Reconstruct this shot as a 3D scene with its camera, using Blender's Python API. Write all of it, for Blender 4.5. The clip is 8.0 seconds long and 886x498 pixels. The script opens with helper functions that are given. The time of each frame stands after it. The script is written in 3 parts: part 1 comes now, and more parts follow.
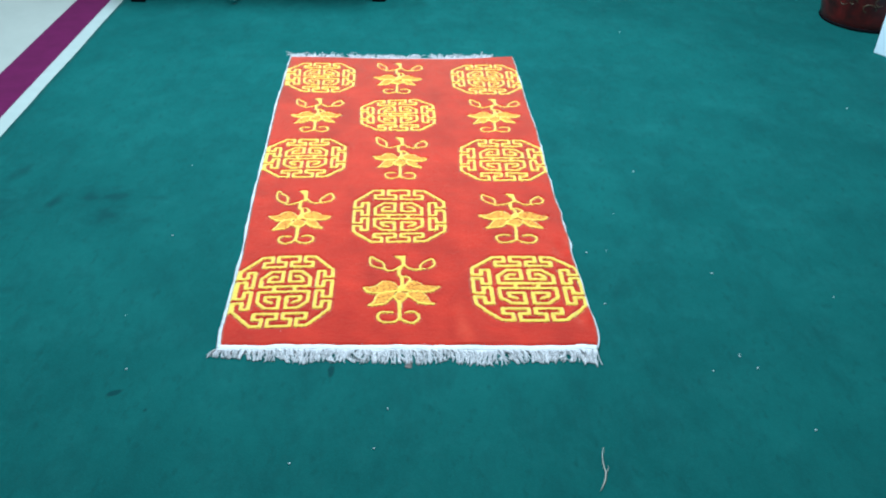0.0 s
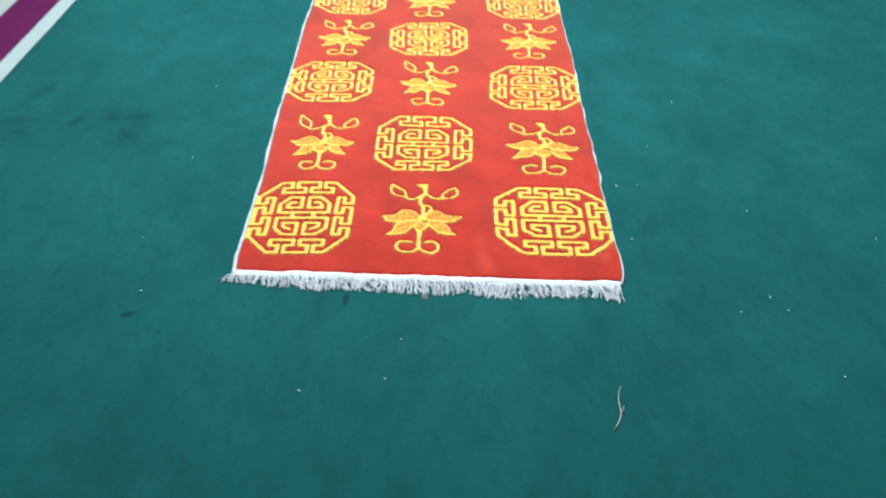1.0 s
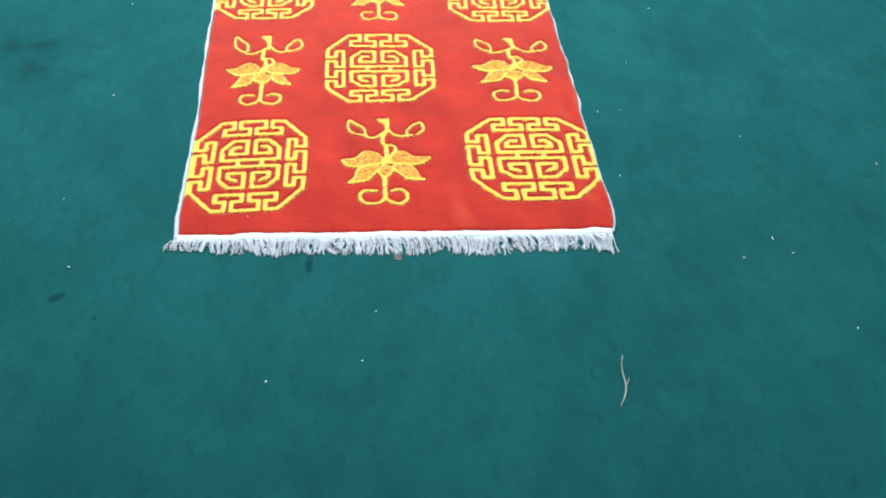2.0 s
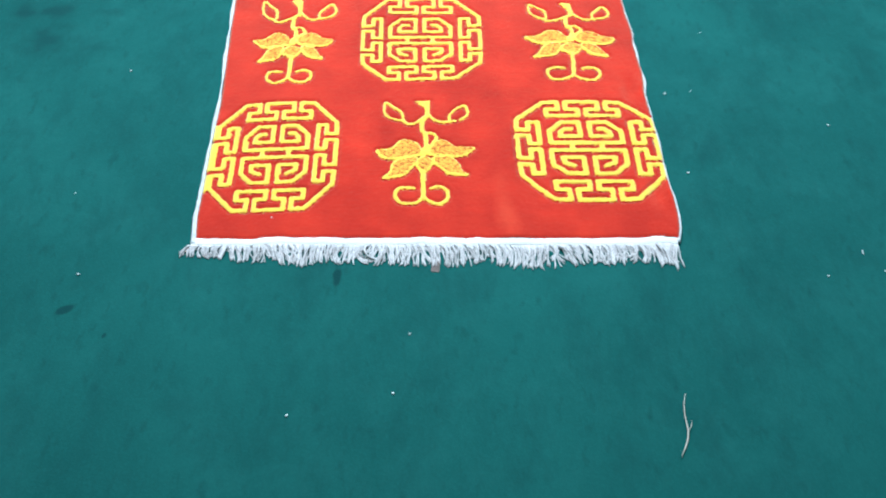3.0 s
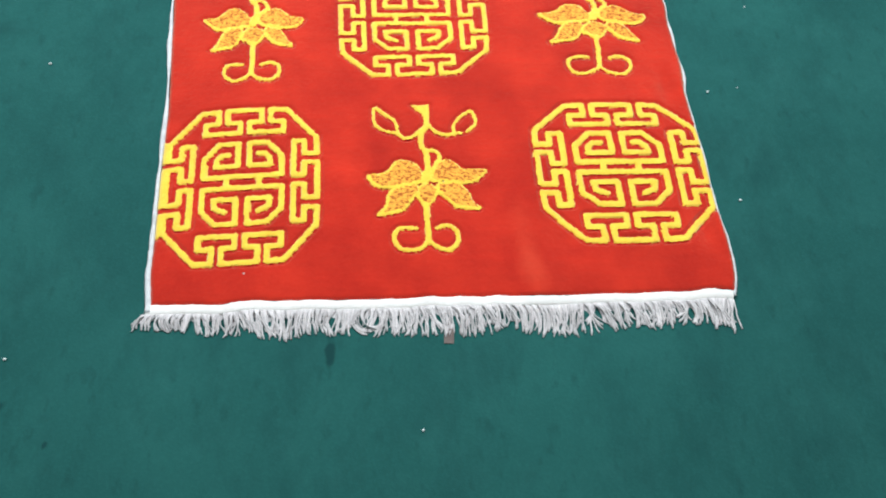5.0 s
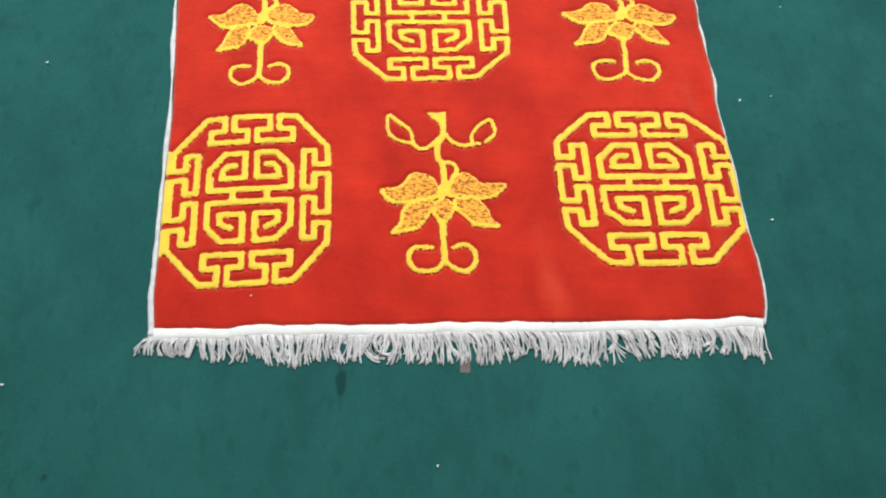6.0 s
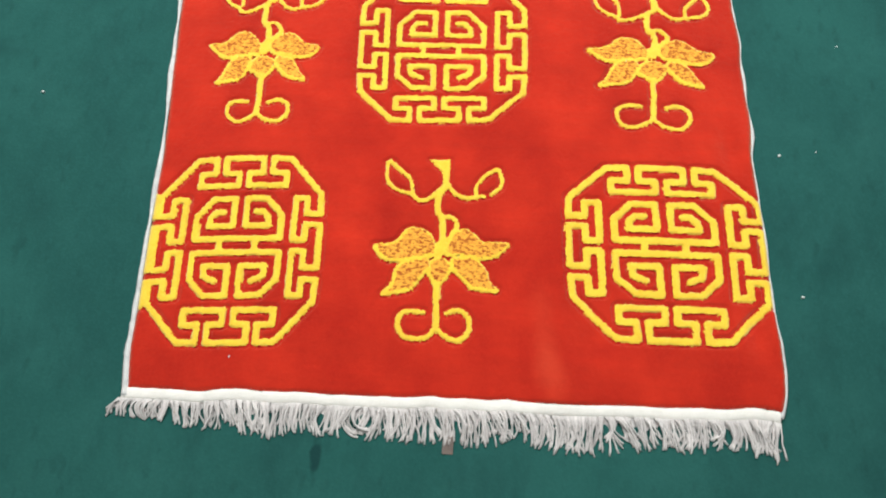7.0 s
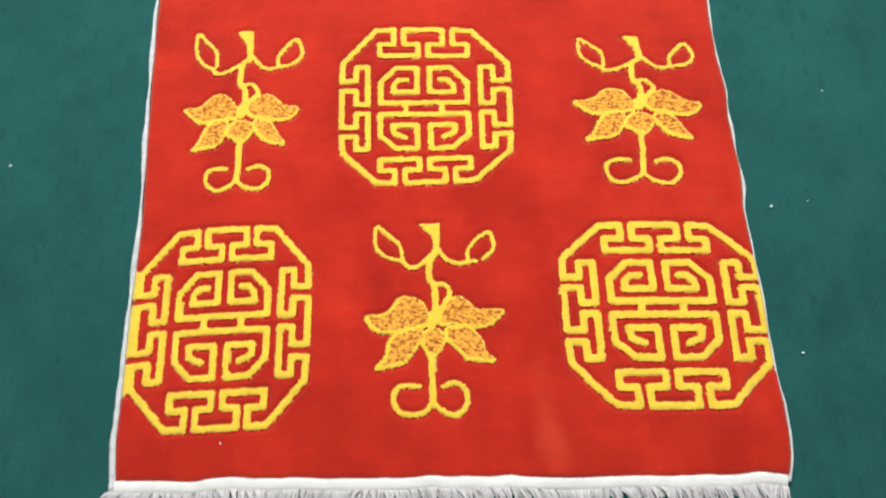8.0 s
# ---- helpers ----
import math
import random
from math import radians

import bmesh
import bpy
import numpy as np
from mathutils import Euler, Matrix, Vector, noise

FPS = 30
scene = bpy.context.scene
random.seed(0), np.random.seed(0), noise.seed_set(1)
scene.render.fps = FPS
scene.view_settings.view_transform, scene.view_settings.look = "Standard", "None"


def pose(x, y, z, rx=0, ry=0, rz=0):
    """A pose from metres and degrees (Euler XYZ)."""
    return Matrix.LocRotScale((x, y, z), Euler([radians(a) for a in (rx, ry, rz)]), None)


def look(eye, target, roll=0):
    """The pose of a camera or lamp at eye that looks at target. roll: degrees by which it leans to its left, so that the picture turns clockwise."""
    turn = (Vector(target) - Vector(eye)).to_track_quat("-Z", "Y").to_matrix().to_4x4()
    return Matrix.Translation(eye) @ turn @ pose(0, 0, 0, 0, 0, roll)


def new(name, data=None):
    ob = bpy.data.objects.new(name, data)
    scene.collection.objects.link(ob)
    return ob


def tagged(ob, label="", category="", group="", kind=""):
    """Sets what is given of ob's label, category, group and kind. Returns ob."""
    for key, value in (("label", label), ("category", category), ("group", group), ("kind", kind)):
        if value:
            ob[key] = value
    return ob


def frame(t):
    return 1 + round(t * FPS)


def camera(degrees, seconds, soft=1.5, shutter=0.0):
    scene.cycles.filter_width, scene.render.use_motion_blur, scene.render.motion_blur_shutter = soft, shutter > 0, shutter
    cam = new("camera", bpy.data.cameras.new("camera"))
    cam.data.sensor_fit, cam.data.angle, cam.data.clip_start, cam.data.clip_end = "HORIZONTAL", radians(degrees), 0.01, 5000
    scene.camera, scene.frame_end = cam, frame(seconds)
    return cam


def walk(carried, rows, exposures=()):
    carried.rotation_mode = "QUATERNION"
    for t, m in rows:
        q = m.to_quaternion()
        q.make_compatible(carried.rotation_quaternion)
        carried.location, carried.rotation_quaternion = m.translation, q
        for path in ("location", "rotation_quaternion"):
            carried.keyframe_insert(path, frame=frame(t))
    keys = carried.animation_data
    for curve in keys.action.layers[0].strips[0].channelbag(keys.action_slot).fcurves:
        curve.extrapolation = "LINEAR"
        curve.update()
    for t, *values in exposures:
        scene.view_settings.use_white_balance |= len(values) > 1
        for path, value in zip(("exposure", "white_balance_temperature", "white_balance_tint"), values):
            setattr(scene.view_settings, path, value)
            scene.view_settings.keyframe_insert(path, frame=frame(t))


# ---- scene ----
cam = camera(55.6, 8.0, soft=2.0, shutter=0.4)
PATH = [
    (0, (0.4690, -1.5196, 1.3254), (0.5318, 0.1261, 0.1906), 1.69),
    (0.2, (0.4740, -1.5240, 1.3219), (0.5137, 0.1191, 0.1822), 1.12),
    (0.5, (0.4981, -1.5208, 1.3132), (0.4860, 0.1101, 0.1557), 0.77),
    (0.8, (0.5240, -1.5122, 1.2958), (0.4783, 0.0776, 0.0832), 1.18),
    (1, (0.5220, -1.4738, 1.2850), (0.4883, 0.0745, 0.0195), 1.19),
    (1.2, (0.5190, -1.4093, 1.2882), (0.5306, 0.1008, -0.0230), 1.26),
    (1.5, (0.4671, -1.3344, 1.2585), (0.5544, 0.1276, -0.1035), 2.28),
    (1.7, (0.4420, -1.2786, 1.2562), (0.5698, 0.1319, -0.1560), 2.98),
    (2.8, (0.4326, -1.0212, 1.2406), (0.5073, 0.2224, -0.3240), 1.79),
    (3, (0.4595, -0.9625, 1.2313), (0.4679, 0.2470, -0.3615), 0.45),
    (3.2, (0.4782, -0.9113, 1.2299), (0.4596, 0.2729, -0.3817), 0.93),
    (3.5, (0.4907, -0.8796, 1.2136), (0.4315, 0.2881, -0.4090), -0.04),
    (3.8, (0.4933, -0.8099, 1.2057), (0.4488, 0.3008, -0.4570), -0.06),
    (4, (0.4787, -0.7391, 1.2007), (0.4976, 0.3397, -0.4833), 1.58),
    (4.2, (0.4366, -0.6724, 1.1902), (0.4925, 0.3905, -0.5031), 2.33),
    (5.3, (0.3374, -0.5176, 1.1673), (0.5045, 0.3851, -0.6096), 8.47),
    (5.5, (0.3215, -0.4963, 1.1677), (0.5029, 0.3939, -0.6141), 9.50),
    (5.8, (0.3469, -0.4595, 1.1678), (0.4738, 0.4206, -0.6236), 6.85),
    (6, (0.3457, -0.4250, 1.1572), (0.4713, 0.4229, -0.6498), 7.25),
    (6.2, (0.3525, -0.3894, 1.1468), (0.4724, 0.4359, -0.6710), 6.73),
    (6.5, (0.3988, -0.3225, 1.1453), (0.4459, 0.4555, -0.6966), 2.96),
    (6.8, (0.4343, -0.2684, 1.1445), (0.4182, 0.4907, -0.7057), 0.34),
    (7, (0.4619, -0.2424, 1.1446), (0.4158, 0.5050, -0.7099), -1.07),
    (7.2, (0.4834, -0.2295, 1.1498), (0.3955, 0.5167, -0.7037), -3.26),
    (7.5, (0.4636, -0.2186, 1.1547), (0.3891, 0.5399, -0.6944), -2.63),
    (7.8, (0.4414, -0.1742, 1.1536), (0.4374, 0.5781, -0.6995), 0.39),
    (8, (0.4260, -0.1383, 1.1504), (0.4539, 0.6095, -0.7043), 1.90),
]
EXPOSURES = [
    (0.0, 0.17, 4830, -5), (0.3, 0.14, 5450, -5), (0.6, 0.13, 5600, -3), (1.0, 0.17, 5250, 0), (1.5, 0.15, 5250, 4), (3.0, 0.33, 5080, -1),
    (3.5, 0.31, 5750, 4), (4.0, 0.26, 5900, 8), (5.5, -0.10, 6000, 8), (6.5, -0.15, 6350, 8), (7.0, -0.17, 6500, 8), (7.5, -0.17, 6550, 9), (8.0, -0.25, 6250, 9),
]
walk(cam, [(t, look(eye, target, roll)) for t, eye, target, roll in PATH], EXPOSURES)

# ---- light: an indoor hall lit by tube lamps on the ceiling ----
FLOOR = -0.006          # top of the green carpet
TILE = -0.011           # top of the hard floor beside it
CEIL = 2.95
LAMP_POWER = 50.5
LAMPS = [(-0.5, 1.0), (-0.5, 2.2), (1.2, 1.0), (1.2, 2.2)]

world = bpy.data.worlds.new("hall_world")
scene.world = world
world.use_nodes = True
world.node_tree.nodes["Background"].inputs[0].default_value = (0.6, 0.7, 0.8, 1)
world.node_tree.nodes["Background"].inputs[1].default_value = 0.05

for lx, ly in LAMPS:
    lamp = bpy.data.lights.new("tube_light", "AREA")
    lamp.shape, lamp.size, lamp.size_y = "RECTANGLE", 0.30, 1.20
    lamp.energy, lamp.color = LAMP_POWER, (1.0, 0.985, 0.95)
    new("tube_light", lamp).matrix_world = pose(lx, ly, CEIL - 0.10)


# ---- materials ----
def tree(name, rough=0.8):
    m = bpy.data.materials.new(name)
    m.use_nodes = True
    bsdf = m.node_tree.nodes["Principled BSDF"]
    bsdf.inputs["Roughness"].default_value = rough
    return m, m.node_tree, bsdf


def node(nt, kind, **sets):
    n = nt.nodes.new(kind)
    for key, value in sets.items():
        n.inputs[key.replace("_", " ")].default_value = value
    return n


def wool(name, dark, light, tip, fine=420.0, coarse=14.0, sheen=0.25, bump=0.35, streak=(1, 1, 1), rough=0.92, edges=(0.30, 0.72), speckle=0.55, lustre=None, soft_sheen=0.45, depth=5.0, yarns=0.0):
    """Pile: a broad drift between two shades, a fine speckle of tips, and fine relief."""
    m, nt, bsdf = tree(name, rough)
    link = nt.links.new
    co = nt.nodes.new("ShaderNodeTexCoord")
    mp = nt.nodes.new("ShaderNodeMapping")
    mp.inputs["Scale"].default_value = streak
    link(co.outputs["Object"], mp.inputs["Vector"])
    big = node(nt, "ShaderNodeTexNoise", Scale=coarse, Detail=depth, Roughness=0.62)
    small = node(nt, "ShaderNodeTexNoise", Scale=fine, Detail=2.0, Roughness=0.6)
    link(mp.outputs[0], big.inputs["Vector"])
    link(co.outputs["Object"], small.inputs["Vector"])
    drift = nt.nodes.new("ShaderNodeValToRGB")
    drift.color_ramp.elements[0].position, drift.color_ramp.elements[1].position = edges
    drift.color_ramp.elements[0].color, drift.color_ramp.elements[1].color = (*dark, 1), (*light, 1)
    link(big.outputs[0], drift.inputs[0])
    spot = nt.nodes.new("ShaderNodeMapRange")
    spot.inputs["From Min"].default_value, spot.inputs["From Max"].default_value = 0.45, 0.75
    spot.inputs["To Max"].default_value = speckle
    link(small.outputs[0], spot.inputs["Value"])
    mix = nt.nodes.new("ShaderNodeMix")
    mix.data_type = "RGBA"
    link(spot.outputs[0], mix.inputs["Factor"])
    link(drift.outputs[0], mix.inputs["A"])
    mix.inputs["B"].default_value = (*tip, 1)
    colour = mix.outputs["Result"]
    if yarns:
        # every yarn gets a grey of its own, standing in for shade between yarns
        own = nt.nodes.new("ShaderNodeObjectInfo")
        isle = nt.nodes.new("ShaderNodeNewGeometry")
        both = node(nt, "ShaderNodeMath")
        link(own.outputs["Random"], both.inputs[0])
        link(isle.outputs["Random Per Island"], both.inputs[1])
        wrap = nt.nodes.new("ShaderNodeMath")
        wrap.operation = "FRACT"
        link(both.outputs[0], wrap.inputs[0])
        grey = nt.nodes.new("ShaderNodeMapRange")
        grey.inputs["To Min"].default_value = 1 - yarns
        link(wrap.outputs[0], grey.inputs["Value"])
        yarn_shade = nt.nodes.new("ShaderNodeVectorMath")
        yarn_shade.operation = "SCALE"
        link(colour, yarn_shade.inputs[0])
        link(grey.outputs[0], yarn_shade.inputs["Scale"])
        colour = yarn_shade.outputs[0]
    link(colour, bsdf.inputs["Base Color"])
    bp = node(nt, "ShaderNodeBump", Strength=bump, Distance=0.002)
    link(small.outputs[0], bp.inputs["Height"])
    link(bp.outputs[0], bsdf.inputs["Normal"])
    bsdf.inputs["Sheen Weight"].default_value = sheen
    bsdf.inputs["Sheen Roughness"].default_value = soft_sheen
    bsdf.inputs["Sheen Tint"].default_value = (*(lustre or tip), 1)
    bsdf.inputs["Specular IOR Level"].default_value = 0.15
    return m


def paint(name, colour, rough=0.5, vary=0.12, scale=18.0, bump=0.05, metal=0.0, gloss=0.5):
    """A hard surface with a slow drift of tone and slight relief."""
    m, nt, bsdf = tree(name, rough)
    link = nt.links.new
    co = nt.nodes.new("ShaderNodeTexCoord")
    ns = node(nt, "ShaderNodeTexNoise", Scale=scale, Detail=6.0, Roughness=0.65)
    link(co.outputs["Object"], ns.inputs["Vector"])
    ramp = nt.nodes.new("ShaderNodeValToRGB")
    ramp.color_ramp.elements[0].position, ramp.color_ramp.elements[1].position = 0.3, 0.7
    ramp.color_ramp.elements[0].color = (*[c * (1 - vary) for c in colour], 1)
    ramp.color_ramp.elements[1].color = (*[min(1, c * (1 + vary)) for c in colour], 1)
    link(ns.outputs[0], ramp.inputs[0])
    link(ramp.outputs[0], bsdf.inputs["Base Color"])
    fine = node(nt, "ShaderNodeTexNoise", Scale=scale * 14, Detail=2.0)
    link(co.outputs["Object"], fine.inputs["Vector"])
    bp = node(nt, "ShaderNodeBump", Strength=bump, Distance=0.002)
    link(fine.outputs[0], bp.inputs["Height"])
    link(bp.outputs[0], bsdf.inputs["Normal"])
    bsdf.inputs["Metallic"].default_value = metal
    bsdf.inputs["Specular IOR Level"].default_value = gloss
    return m


RED = wool("red_wool_pile", (0.355, 0.0085, 0.0045), (0.54, 0.023, 0.009), (0.57, 0.036, 0.013), coarse=6.0, sheen=1.0, streak=(1.3, 1.0, 1), edges=(0.32, 0.66), speckle=0.34, lustre=(0.22, 1.0, 0.70), soft_sheen=0.42, depth=6.0)


def weft_rows(m, across, along, amount):
    """Rows of knots from slightly different dye lots: faint bands that run from side to side."""
    nt = m.node_tree
    link = nt.links.new
    bsdf = nt.nodes["Principled BSDF"]
    base = bsdf.inputs["Base Color"].links[0].from_socket
    co = nt.nodes.new("ShaderNodeTexCoord")
    mp = nt.nodes.new("ShaderNodeMapping")
    mp.inputs["Scale"].default_value = (across, along, 0.001)
    link(co.outputs["Object"], mp.inputs["Vector"])
    rows = node(nt, "ShaderNodeTexNoise", Scale=1.0, Detail=5.0, Roughness=0.7)
    link(mp.outputs[0], rows.inputs["Vector"])
    tone = nt.nodes.new("ShaderNodeMapRange")
    tone.inputs["From Min"].default_value, tone.inputs["From Max"].default_value = 0.3, 0.7
    tone.inputs["To Min"].default_value, tone.inputs["To Max"].default_value = 1 - amount, 1 + amount
    link(rows.outputs[0], tone.inputs["Value"])
    dyed = nt.nodes.new("ShaderNodeVectorMath")
    dyed.operation = "SCALE"
    link(base, dyed.inputs[0])
    link(tone.outputs[0], dyed.inputs["Scale"])
    link(dyed.outputs[0], bsdf.inputs["Base Color"])


weft_rows(RED, 3.5, 24.0, 0.09)


def paint_fold_shading(m, x, y, half_width, half_length, amount, colour):
    """The shading of a fold, lighter or darker, painted into the pile colour."""
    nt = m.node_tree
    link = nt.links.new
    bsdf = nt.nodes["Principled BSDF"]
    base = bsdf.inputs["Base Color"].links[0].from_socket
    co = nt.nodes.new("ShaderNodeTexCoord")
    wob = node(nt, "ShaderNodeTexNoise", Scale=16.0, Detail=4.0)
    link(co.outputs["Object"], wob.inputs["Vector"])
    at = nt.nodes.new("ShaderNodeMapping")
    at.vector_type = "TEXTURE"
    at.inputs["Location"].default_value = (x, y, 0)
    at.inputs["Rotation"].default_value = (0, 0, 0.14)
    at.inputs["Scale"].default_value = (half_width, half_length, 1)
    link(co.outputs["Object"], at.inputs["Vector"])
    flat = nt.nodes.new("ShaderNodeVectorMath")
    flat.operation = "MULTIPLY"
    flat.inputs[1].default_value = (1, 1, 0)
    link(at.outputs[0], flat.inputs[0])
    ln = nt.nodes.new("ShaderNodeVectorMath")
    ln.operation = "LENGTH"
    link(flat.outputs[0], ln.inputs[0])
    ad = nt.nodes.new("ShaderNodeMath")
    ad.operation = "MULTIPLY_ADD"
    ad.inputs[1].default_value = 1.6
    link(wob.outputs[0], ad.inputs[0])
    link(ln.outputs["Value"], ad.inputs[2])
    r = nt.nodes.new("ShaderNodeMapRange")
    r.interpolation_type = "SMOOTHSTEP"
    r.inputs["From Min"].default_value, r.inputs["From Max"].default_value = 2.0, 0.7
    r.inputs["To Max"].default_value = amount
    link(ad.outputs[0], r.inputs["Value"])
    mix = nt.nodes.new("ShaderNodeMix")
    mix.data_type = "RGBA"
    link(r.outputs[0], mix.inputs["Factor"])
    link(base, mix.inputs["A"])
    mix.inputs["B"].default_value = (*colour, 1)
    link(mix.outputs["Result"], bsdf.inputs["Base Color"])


# highlight along the soft front fold, put into the pile colour
paint_fold_shading(RED, 0.586, 0.06, 0.024, 0.10, 0.42, (0.68, 0.070, 0.030))
# dark band beside it: the fold's shade, painted into the red
paint_fold_shading(RED, 0.66, 0.075, 0.055, 0.02, 0.6, (0.36, 0.009, 0.006))
YELLOW = wool("yellow_wool_pile", (0.76, 0.48, 0.026), (0.88, 0.63, 0.045), (0.91, 0.69, 0.10), fine=380.0, coarse=30.0, sheen=1.0, lustre=(0.70, 0.90, 1.0), soft_sheen=0.50)
TAN = wool("tan_mottled_pile", (0.34, 0.060, 0.012), (0.84, 0.395, 0.052), (0.87, 0.47, 0.085), fine=420.0, coarse=270.0, sheen=0.35, streak=(0.6, 1.0, 1), lustre=(0.9, 0.75, 0.45), edges=(0.41, 0.52), speckle=0.18)
WHITE_COTTON = wool("white_cotton_binding", (0.74, 0.73, 0.70), (0.86, 0.85, 0.82), (0.89, 0.88, 0.86), fine=500.0, coarse=40.0, sheen=0.1)
FRINGE = wool("greyish_cotton_yarn", (0.56, 0.535, 0.54), (0.79, 0.76, 0.76), (0.84, 0.81, 0.81), fine=700.0, coarse=35.0, sheen=0.1, yarns=0.26)
EDGE_COTTON = wool("bluish_cotton_overcast", (0.46, 0.48, 0.50), (0.70, 0.71, 0.71), (0.78, 0.78, 0.78), fine=500.0, coarse=60.0, sheen=0.1)


def carpet_material():
    """Worn teal needle-felt: slow cloudy drift, darker dirty patches, single stains and one painted patch of shade."""
    m = wool("green_felt_carpet", (0.011, 0.067, 0.062), (0.018, 0.097, 0.088), (0.029, 0.138, 0.123), fine=240.0, coarse=2.2, sheen=0.12, bump=0.25, speckle=0.20)
    nt = m.node_tree
    link = nt.links.new
    bsdf = nt.nodes["Principled BSDF"]
    base = bsdf.inputs["Base Color"].links[0].from_socket
    co = nt.nodes.new("ShaderNodeTexCoord")
    # scuffed clouds
    cloud = node(nt, "ShaderNodeTexNoise", Scale=7.0, Detail=7.0, Roughness=0.7, Distortion=0.15)
    tread = nt.nodes.new("ShaderNodeMapping")
    tread.inputs["Scale"].default_value = (1.8, 0.9, 1)
    link(co.outputs["Object"], tread.inputs["Vector"])
    link(tread.outputs[0], cloud.inputs["Vector"])
    rng = nt.nodes.new("ShaderNodeMapRange")
    rng.inputs["From Min"].default_value, rng.inputs["From Max"].default_value = 0.49, 0.69
    rng.inputs["To Max"].default_value = 0.42
    link(cloud.outputs[0], rng.inputs["Value"])
    # short dark dabs trodden into the felt
    dab = node(nt, "ShaderNodeTexNoise", Scale=24.0, Detail=4.0, Roughness=0.6)
    link(tread.outputs[0], dab.inputs["Vector"])
    dabs = nt.nodes.new("ShaderNodeMapRange")
    dabs.inputs["From Min"].default_value, dabs.inputs["From Max"].default_value = 0.56, 0.74
    dabs.inputs["To Max"].default_value = 0.50
    link(dab.outputs[0], dabs.inputs["Value"])
    both = nt.nodes.new("ShaderNodeMath")
    both.operation = "MAXIMUM"
    link(rng.outputs[0], both.inputs[0])
    link(dabs.outputs[0], both.inputs[1])
    total = both.outputs[0]
    scuff = node(nt, "ShaderNodeTexNoise", Scale=5.5, Detail=8.0, Roughness=0.75, Distortion=0.25)
    link(co.outputs["Object"], scuff.inputs["Vector"])
    pale = nt.nodes.new("ShaderNodeMapRange")
    pale.inputs["From Min"].default_value, pale.inputs["From Max"].default_value = 0.48, 0.72
    pale.inputs["To Max"].default_value = 0.30
    link(scuff.outputs[0], pale.inputs["Value"])
    worn = nt.nodes.new("ShaderNodeMix")
    worn.data_type = "RGBA"
    link(pale.outputs[0], worn.inputs["Factor"])
    link(base, worn.inputs["A"])
    worn.inputs["B"].default_value = (0.032, 0.138, 0.126, 1)
    base = worn.outputs["Result"]
    warp = node(nt, "ShaderNodeTexNoise", Scale=26.0, Detail=5.0)
    link(co.outputs["Object"], warp.inputs["Vector"])
    # single stains and one shade patch: x, y, half-length across, half-length along, strength, turn
    for sx, sy, wx, wy, amount, turn in STAINS_AND_SHADE:
        at = nt.nodes.new("ShaderNodeMapping")
        at.vector_type = "TEXTURE"
        at.inputs["Location"].default_value = (sx, sy, 0)
        at.inputs["Rotation"].default_value = (0, 0, radians(turn))
        at.inputs["Scale"].default_value = (wx, wy, 1)
        link(co.outputs["Object"], at.inputs["Vector"])
        flat = node(nt, "ShaderNodeVectorMath")
        flat.operation = "MULTIPLY"
        flat.inputs[1].default_value = (1, 1, 0)
        link(at.outputs[0], flat.inputs[0])
        ln = nt.nodes.new("ShaderNodeVectorMath")
        ln.operation = "LENGTH"
        link(flat.outputs[0], ln.inputs[0])
        ad = nt.nodes.new("ShaderNodeMath")
        ad.operation = "MULTIPLY_ADD"
        ad.inputs[1].default_value = 2.0
        link(warp.outputs[0], ad.inputs[0])
        link(ln.outputs["Value"], ad.inputs[2])
        r = nt.nodes.new("ShaderNodeMapRange")
        r.interpolation_type = "SMOOTHSTEP"
        r.inputs["From Min"].default_value, r.inputs["From Max"].default_value = (2.05, 1.45) if amount > 0.9 else (2.3, 0.9)
        r.inputs["To Max"].default_value = amount
        link(ad.outputs[0], r.inputs["Value"])
        mx = nt.nodes.new("ShaderNodeMath")
        mx.operation = "MAXIMUM"
        link(total, mx.inputs[0])
        link(r.outputs[0], mx.inputs[1])
        total = mx.outputs[0]
    mix = nt.nodes.new("ShaderNodeMix")
    mix.data_type = "RGBA"
    link(total, mix.inputs["Factor"])
    link(base, mix.inputs["A"])
    mix.inputs["B"].default_value = (0.008, 0.045, 0.045, 1)
    link(mix.outputs["Result"], bsdf.inputs["Base Color"])
    return m


STAINS_AND_SHADE = [
    (0.275, -0.088, 0.0095, 0.037, 1, 3), (-0.198, -0.158, 0.026, 0.011, 1, 35), (-0.115, -0.211, 0.007, 0.012, 0.92, -20),
    (-0.612, 0.64, 0.026, 0.075, 0.9, -18), (-0.51, 0.677, 0.04, 0.034, 0.89, 0), (-0.44, 0.68, 0.065, 0.04, 0.81, 0), (-0.452, 0.73, 0.03, 0.02, 0.61, 0),
    (-0.435, 0.574, 0.075, 0.06, 0.74, 25), (-0.325, 0.672, 0.05, 0.02, 0.47, 0), (-0.31, 0.548, 0.05, 0.022, 0.47, 0), (-0.775, 0.815, 0.03, 0.11, 0.68, -20),
    # first here: broad shadow round the cardboard box, painted into the carpet colour
    (-0.79, 0.6, 0.11, 0.13, 0.65, 0), (-0.16, 0.668, 0.04, 0.025, 0.3, 0), (-0.58, 0.214, 0.03, 0.025, 0.41, 0), (-0.456, 0.164, 0.022, 0.02, 0.34, 0),
    (0.942, -0.273, 0.014, 0.04, 0.4, 0), (0.035, -0.342, 0.045, 0.025, 0.35, 0), (0.406, -0.2, 0.03, 0.02, 0.25, 0),
]
CARPET = carpet_material()
